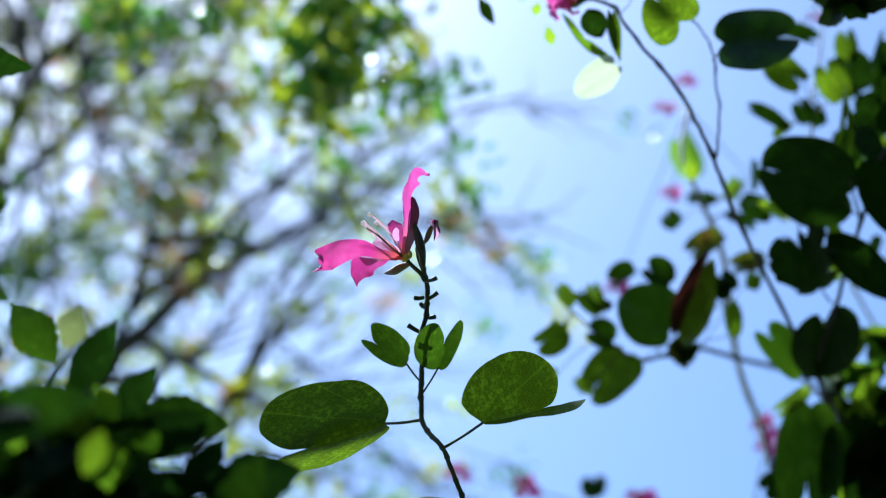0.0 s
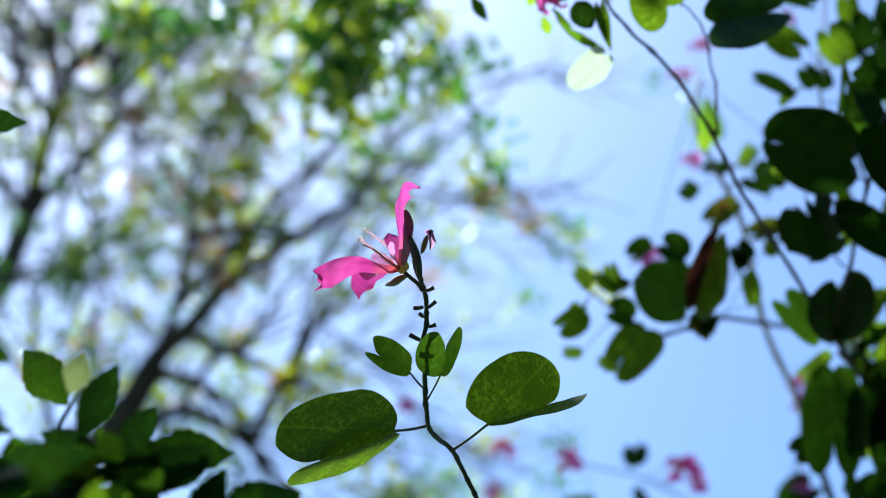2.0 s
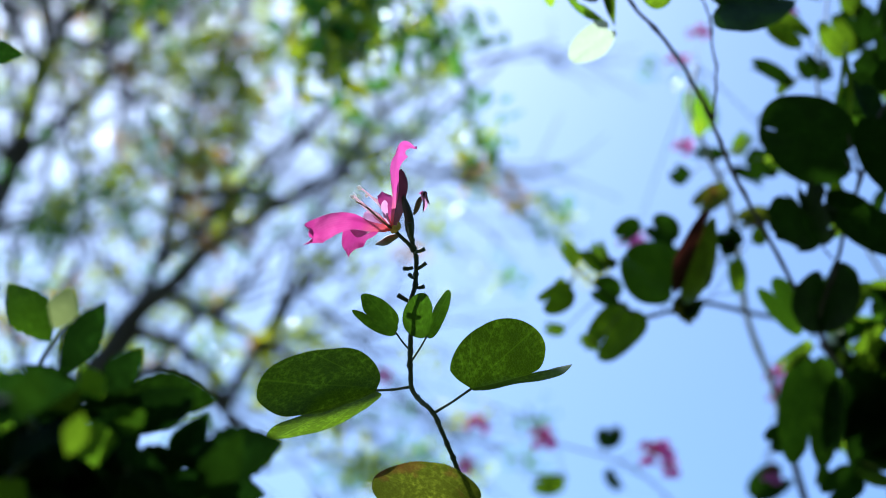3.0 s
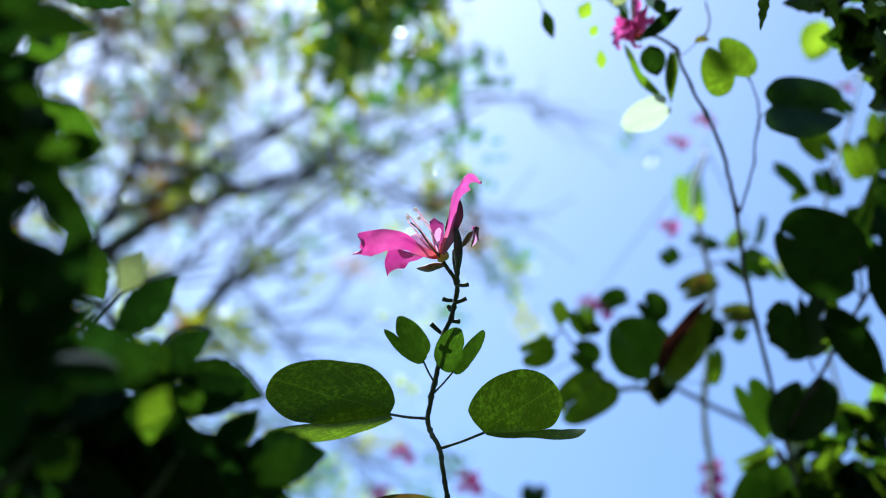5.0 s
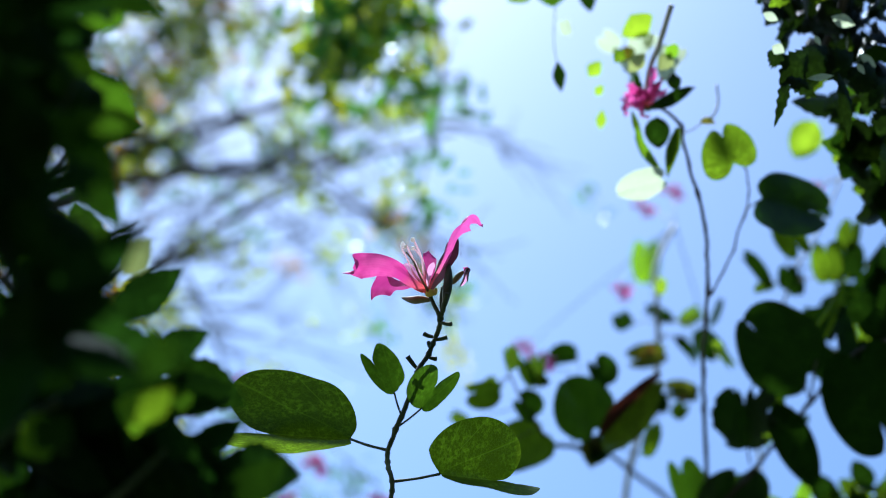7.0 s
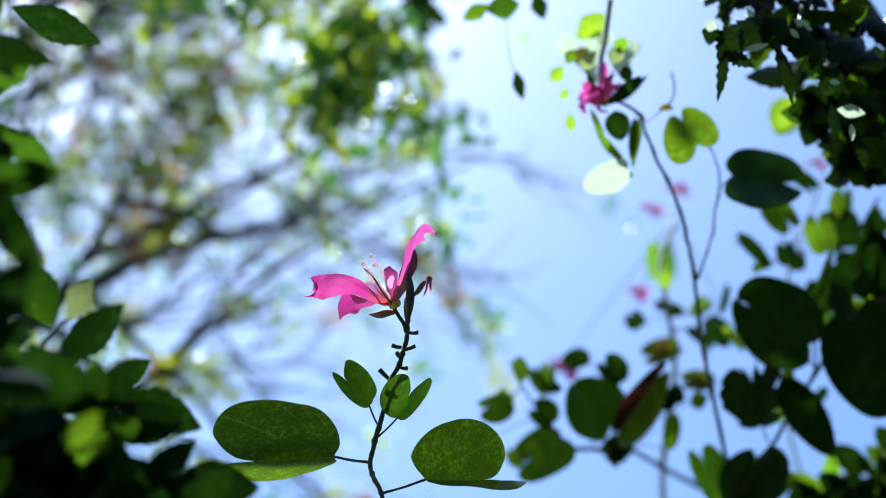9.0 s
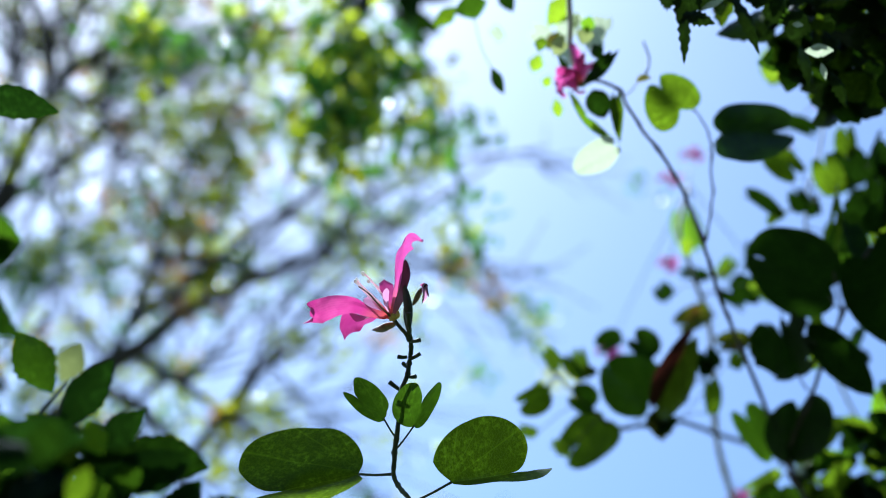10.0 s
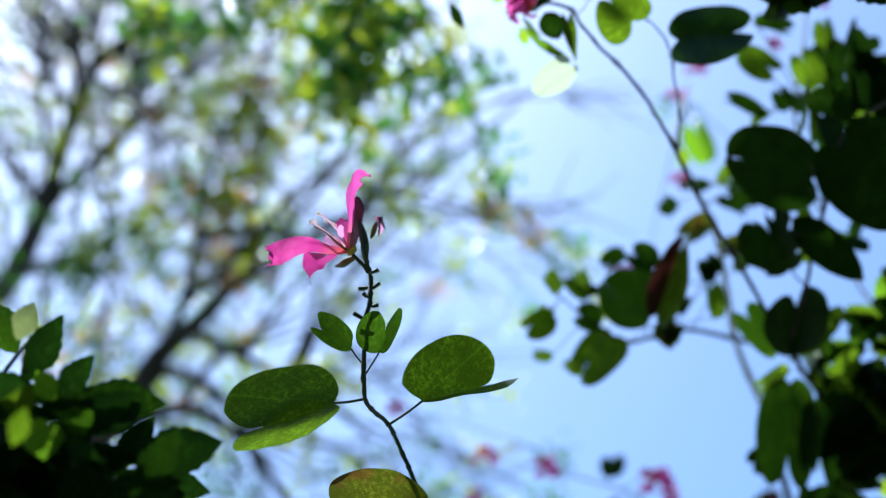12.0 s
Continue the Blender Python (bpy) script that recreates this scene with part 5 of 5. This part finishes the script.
FIRST_LIMBS += [([(-2.123, 3.582, 6.283), (-2.196, 3.478, 6.378), (-2.299, 3.354, 6.492), (-2.380, 3.230, 6.606)], 0.022, 0.010),
    ([(-1.860, 3.654, 6.231), (-1.802, 3.537, 6.349), (-1.784, 3.379, 6.505), (-1.712, 3.242, 6.643)], 0.02, 0.009),
    ([(-2.045, 3.446, 6.421), (-1.940, 3.475, 6.400), (-1.775, 3.559, 6.330), (-1.666, 3.694, 6.207)], 0.018, 0.008)]
FIRST_CLUMPS = [(0, (-2.011, 3.688, 6.466), 0.3, 22),
    (0, (-1.606, 3.487, 6.412), 0.3, 32),
    (1, (-1.527, 3.671, 6.240), 0.3, 34),
    (0, (-1.644, 3.924, 5.984), 0.25, 34),
    (1, (-1.743, 3.381, 6.506), 0.3, 26),
    (0, (-2.075, 3.285, 6.575), 0.4, 40),
    (0, (-2.243, 3.356, 6.493), 0.45, 36),
    (1, (-2.191, 3.519, 6.339), 0.4, 24),
    (0, (-1.854, 3.375, 6.503), 0.4, 30),
    (2, (-1.970, 3.589, 6.286), 0.3, 24),
    (1, (-2.306, 3.673, 6.181), 0.3, 16),
    (1, (-1.697, 3.802, 6.099), 0.3, 30)]
first_tree = tree((-3.6, 4.9, -0.05), FIRST_LIMBS, FIRST_CLUMPS, "tall tree with slanting dark limbs and sparse leaves", 0.046, (14, 14, 8, 8, 9, 8, 9, 9, 6, 8, 8, 8), (4, 3, 1, 1), 0.010, 0.8, 0.5, 0.35)
random.seed(32)
LEANING_LIMBS = [([(-1.4, 4.6, -0.1), (-1.5, 4.5, 1.5), (-1.755, 3.971, 4.254), (-1.551, 3.805, 4.430), (-1.403, 3.685, 4.558), (-1.289, 3.562, 4.686), (-1.105, 3.400, 4.718), (-0.971, 3.280, 4.774)], 0.095, 0.020),
    ([(-1.105, 3.400, 4.718), (-0.895, 3.217, 4.771), (-0.578, 3.028, 4.838), (-0.356, 2.891, 4.848), (-0.185, 2.777, 4.832)], 0.022, 0.004),
    ([(-1.289, 3.562, 4.686), (-1.208, 3.423, 4.828), (-1.148, 3.234, 5.016), (-1.087, 3.013, 5.235), (-0.926, 2.781, 5.472), (-0.788, 2.581, 5.678)], 0.022, 0.008),
    ([(-1.551, 3.805, 4.430), (-1.215, 3.726, 4.532), (-0.950, 3.834, 4.446), (-0.795, 4.101, 4.337)], 0.034, 0.016)]
LEANING_LIMBS += [([(-0.928, 3.819, 4.462), (-0.793, 3.590, 4.555), (-0.643, 3.383, 4.628), (-0.415, 3.201, 4.682)], 0.024, 0.008),
    ([(-1.148, 3.234, 5.016), (-0.892, 3.095, 4.890), (-0.662, 3.054, 4.807), (-0.398, 2.925, 4.812)], 0.022, 0.008),
    ([(-1.208, 3.423, 4.828), (-1.026, 3.266, 4.854), (-0.784, 3.039, 4.952), (-0.489, 2.823, 5.045), (-0.270, 2.690, 5.050)], 0.022, 0.005),
    ([(-1.346, 3.608, 4.637), (-1.146, 3.649, 4.611), (-0.993, 3.752, 4.522), (-0.906, 3.998, 4.429)], 0.026, 0.014),
    ([(-1.215, 3.726, 4.532), (-1.078, 3.589, 4.675), (-0.899, 3.460, 4.674), (-0.725, 3.256, 4.745)], 0.018, 0.009)]
LEANING_LIMBS += [([(-0.950, 3.834, 4.446), (-0.816, 3.620, 4.524), (-0.703, 3.469, 4.679), (-0.596, 3.217, 4.793)], 0.020, 0.008),
    ([(-1.664, 3.864, 4.365), (-1.748, 3.652, 4.565), (-1.776, 3.427, 4.782), (-1.732, 3.306, 5.042)], 0.018, 0.008)]
LEANING_LIMBS += [([(-0.852, 3.985, 4.658), (-0.768, 3.782, 4.841), (-0.709, 3.672, 4.899), (-0.603, 3.520, 5.004), (-0.468, 3.375, 5.094), (-0.361, 3.267, 5.137), (-0.259, 3.149, 5.181), (-0.121, 3.010, 5.238), (-0.004, 2.905, 5.258), (0.128, 2.786, 5.282)], 0.018, 0.006),
    ([(-1.258, 3.773, 5.080), (-1.068, 3.598, 5.173), (-0.955, 3.500, 5.295), (-0.796, 3.393, 5.360), (-0.654, 3.244, 5.445), (-0.569, 3.168, 5.519)], 0.022, 0.007),
    ([(-0.709, 3.672, 4.899), (-0.540, 3.509, 4.954), (-0.354, 3.337, 5.005), (-0.165, 3.176, 5.031)], 0.008, 0.003),
    ([(-1.168, 3.519, 4.760), (-0.911, 3.573, 4.640), (-0.656, 3.612, 4.513), (-0.448, 3.646, 4.358)], 0.022, 0.008)]
LEANING_CLUMPS = [(0, (-1.090, 3.141, 5.110), 0.20, 130),
    (0, (-0.974, 2.955, 5.300), 0.18, 115),
    (0, (-0.882, 2.815, 5.442), 0.15, 80),
    (0, (-0.894, 3.225, 4.903), 0.16, 75),
    (0, (-1.072, 3.317, 4.940), 0.20, 95),
    (0, (-1.484, 3.054, 5.446), 0.25, 30),
    (0, (-1.567, 3.665, 4.844), 0.2, 26),
    (0, (-1.495, 3.552, 4.960), 0.2, 34),
    (1, (-1.706, 3.642, 4.857), 0.25, 60),
    (0, (-1.218, 3.690, 4.707), 0.25, 60),
    (0, (-1.894, 3.733, 4.755), 0.25, 60),
    (1, (-1.816, 3.371, 5.113), 0.25, 50),
    (0, (-0.633, 3.610, 4.687), 0.25, 40)]
LEANING_CLUMPS += [(0, (-0.385, 2.803, 4.792), 0.12, 24),
    (0, (-1.648, 3.636, 4.727), 0.2, 40),
    (2, (-1.045, 3.111, 5.143), 0.35, 80),
    (2, (-1.116, 3.299, 4.954), 0.35, 45),
    (2, (-0.796, 2.963, 5.304), 0.14, 14),
    (2, (-1.450, 2.912, 5.446), 0.3, 40),
    (1, (-1.391, 3.323, 5.051), 0.2, 80),
    (1, (-1.105, 2.821, 5.421), 0.2, 70),
    (1, (-1.573, 3.314, 5.047), 0.16, 22),
    (1, (-0.280, 4.177, 4.441), 0.3, 90),
    (1, (-1.689, 3.439, 4.917), 0.2, 40),
    (1, (-1.357, 3.813, 4.576), 0.22, 80),
    (1, (-1.154, 3.888, 4.518), 0.25, 100)]
LEANING_CLUMPS += [(1, (-0.975, 3.995, 4.427), 0.25, 90),
    (0, (-0.857, 3.838, 4.589), 0.25, 80),
    (1, (-1.560, 3.738, 4.634), 0.2, 60)]
LEANING_CLUMPS += [(0, (0.060, 3.082, 5.002), 0.09, 26),
    (1, (0.045, 3.100, 4.985), 0.08, 16),
    (0, (-0.560, 3.540, 5.640), 0.10, 22),
    (1, (-0.229, 3.525, 4.003), 0.16, 60),
    (1, (-0.395, 3.490, 4.022), 0.13, 40),
    (2, (-0.827, 3.631, 4.549), 0.16, 40),
    (0, (-0.698, 3.524, 4.555), 0.16, 40),
    (2, (-0.862, 3.350, 4.842), 0.12, 10)]
leaning_tree = tree((-1.4, 4.6, -0.05), LEANING_LIMBS, LEANING_CLUMPS, "tree with leaning trunk and olive and rusty leaves", 0.05, (3, 4, 4, 6, 4, 3, 3, 4, 4, 4, 5, 0, 1, 0, 3), (4, 3, 0.4, 1), 0.0075, 0.6, 0.4, 0.25)
random.seed(33)
OVERHANGING_LIMBS = [([(2.4, 0.8, -0.1), (2.35, 0.8, 2.2), (1.8, 0.95, 4.2), (1.0, 1.1, 4.9), (0.4, 1.2, 4.75), (-0.204, 1.453, 4.092), (-0.221, 1.521, 3.885), (-0.141, 1.570, 3.774)], 0.07, 0.005),
    ([(-0.204, 1.453, 4.092), (-0.131, 1.540, 4.083), (0.000, 1.691, 3.946), (0.074, 1.991, 3.799)], 0.007, 0.002)]
OVERHANGING_CLUMPS = [(1, (-0.235, 1.565, 3.772), 0.08, 30),
    (1, (-0.191, 1.531, 3.808), 0.12, 54),
    (1, (-0.306, 1.563, 3.908), 0.13, 46),
    (1, (-0.145, 1.543, 3.830), 0.12, 40),
    (1, (-0.181, 1.554, 3.647), 0.06, 40),
    (1, (-0.254, 1.598, 3.599), 0.04, 16),
    (1, (-0.722, 1.608, 3.974), 0.09, 60),
    (1, (-0.616, 1.574, 4.015), 0.15, 34),
    (1, (-0.072, 1.574, 3.914), 0.10, 34),
    (1, (-0.468, 1.572, 4.028), 0.12, 24),
    (1, (-0.205, 1.535, 3.663), 0.07, 24),
    (1, (-0.054, 1.708, 3.926), 0.08, 10),
    (1, (0.068, 1.694, 3.948), 0.09, 8)]
OVERHANGING_CLUMPS += [(1, (0.074, 2.011, 3.779), 0.07, 9),
    (1, (-0.100, 1.676, 3.814), 0.09, 16)]
overhanging_tree = tree((2.4, 0.8, -0.05), OVERHANGING_LIMBS, OVERHANGING_CLUMPS, "overhanging tree with glossy dark green leaves", 0.052, (0, 0), (1, 6, 0, 1), 0.004, 0.3)

for at in ((-1.723, 3.647, 5.935), (-1.774, 3.744, 5.970), (-2.088, 3.408, 6.223), (-1.363, 3.380, 6.268), (-1.946, 4.219, 5.285), (-1.821, 4.177, 5.395), (-2.155, 4.092, 5.612)):
    waxy_leaf(first_tree, at, 0.055)
for at in ((-1.166, 3.423, 4.812), (-1.175, 3.481, 4.897), (-1.034, 3.406, 4.877), (-1.212, 3.412, 4.951), (-0.983, 3.189, 5.233), (-0.975, 2.938, 5.434), (-1.241, 3.077, 5.374), (-0.844, 2.852, 5.530), (-1.109, 3.168, 5.211), (-0.048, 3.305, 5.024), (-0.891, 3.321, 5.004)):
    waxy_leaf(leaning_tree, at, 0.075)
for at in ((-0.221, 1.528, 3.552), (-0.155, 1.523, 3.566), (-0.145, 1.553, 3.608), (-0.169, 1.490, 3.648), (-0.149, 1.442, 3.683), (-0.207, 1.458, 3.665), (-0.217, 1.512, 3.626), (-0.100, 1.524, 3.633), (-0.125, 1.535, 3.745), (-0.070, 1.549, 3.741)):
    waxy_leaf(overhanging_tree, at, 0.055)

# ---- unseen bough added towards the sun, each leaf set to shade one below ----
random.seed(19)
bough = thing("added_shade_bough", (-2.4, 1.0, -0.05), "unseen bough added overhead to shade chosen leaves", "tree")
HIGH = 1.9
ends = []
SHADED = (((0.115, 0.684, 2.056), 0.07), ((0.135, 0.682, 2.059), 0.07), ((0.123, 0.694, 2.047), 0.05), ((0.255, 0.647, 2.478), 0.03), ((0.018, 0.701, 2.053), 0.05), ((-0.014, 0.706, 2.053), 0.05), ((-0.036, 0.711, 2.046), 0.04),
          ((0.432, 0.845, 2.498), 0.1), ((0.456, 0.841, 2.500), 0.1), ((0.425, 0.867, 2.479), 0.1), ((0.434, 0.942, 2.467), 0.1), ((0.414, 0.931, 2.477), 0.1), ((0.501, 0.933, 2.442), 0.09), ((0.526, 0.850, 2.447), 0.1), ((0.504, 0.834, 2.462), 0.1), ((0.466, 1.030, 2.454), 0.1), ((0.308, 1.044, 2.494), 0.09), ((0.370, 0.697, 2.499), 0.06), ((0.334, 0.688, 2.510), 0.05))
for k, (p, size) in enumerate(SHADED):
    p = Vector(p) + SUN_DIR * (HIGH + 0.15 * math.sin(k * 2.1))
    d = Vector((math.cos(k * 1.3), math.sin(k * 1.3), 0.1 * math.sin(k))) * size * 0.55
    turned_leaf(bough, p - d, p + d, size, LEAF_DARK, 8, 40)
    ends.append(p - d)
limb = [(-2.4, 1.0, -0.1), (-2.3, 1.0, 1.8), (-1.9, 1.0, 3.6), (-1.2, 0.95, 4.2), (-0.5, 1.0, 4.4), (0.1, 1.2, 4.5), (0.4, 1.4, 4.5)]
tube("trunk", limb, 0.06, 0.006, BARK, bough, "", sides=9)
along = spline(limb[2:], 6)
for e in ends:
    near = min(along, key=lambda p: (p - e).length)
    tube("twig", [near, near.lerp(e, 0.5) + Vector((0, 0, 0.05)), e], 0.004, 0.0012, VINE, bough, "", sides=5, steps=3)

# ---- unseen thicket added behind the lens to cut the sky's fill light ----
bm = bmesh.new()
cols, rows = 60, 16
sheet = []
for a in range(cols + 1):
    turn = radians(180 + 200 * a / cols)
    line = []
    for b in range(rows + 1):
        r = 3.2 + 0.5 * noise.noise(Vector((a * 0.35, b * 0.5, 0))) + 0.25 * noise.noise(Vector((a, b, 7)))
        line.append(bm.verts.new((math.cos(turn) * r, math.sin(turn) * r, -0.2 + 4.6 * b / rows + 0.3 * noise.noise(Vector((a * 0.6, b, 2))))))
    sheet.append(line)
for a, b in zip(sheet, sheet[1:]):
    for k in range(rows):
        bm.faces.new((a[k], b[k], b[k + 1], a[k + 1]))
random.seed(41)
leaves = bmesh.new()
leaves.loops.layers.uv.new("blade")
for a in range(cols):
    for b in range(rows):
        for k in range(4):
            f, g = random.random(), random.random()
            p = sheet[a][b].co.lerp(sheet[a + 1][b].co, f).lerp(sheet[a][b + 1].co.lerp(sheet[a + 1][b + 1].co, f), g)
            inward = Vector((-p.x, -p.y, 0)).normalized()
            p = p + inward * random.uniform(-0.02, 0.06)
            d = (inward * 0.4 + Vector((random.gauss(0, 0.6), random.gauss(0, 0.6), random.gauss(-0.3, 0.5)))).normalized() * random.uniform(0.09, 0.18)
            blade_into(leaves, p, p + d, d.length * 0.55, inward + Vector((0, 0, 0.4)), rows=4)
thicket = part("hedge_wall", bm, LEAF_NEAR, None)
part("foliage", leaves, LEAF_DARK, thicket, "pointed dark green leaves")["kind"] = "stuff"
tagged(thicket, "unseen dark green thicket added to cut sky light from behind", "hedge", kind="structure")
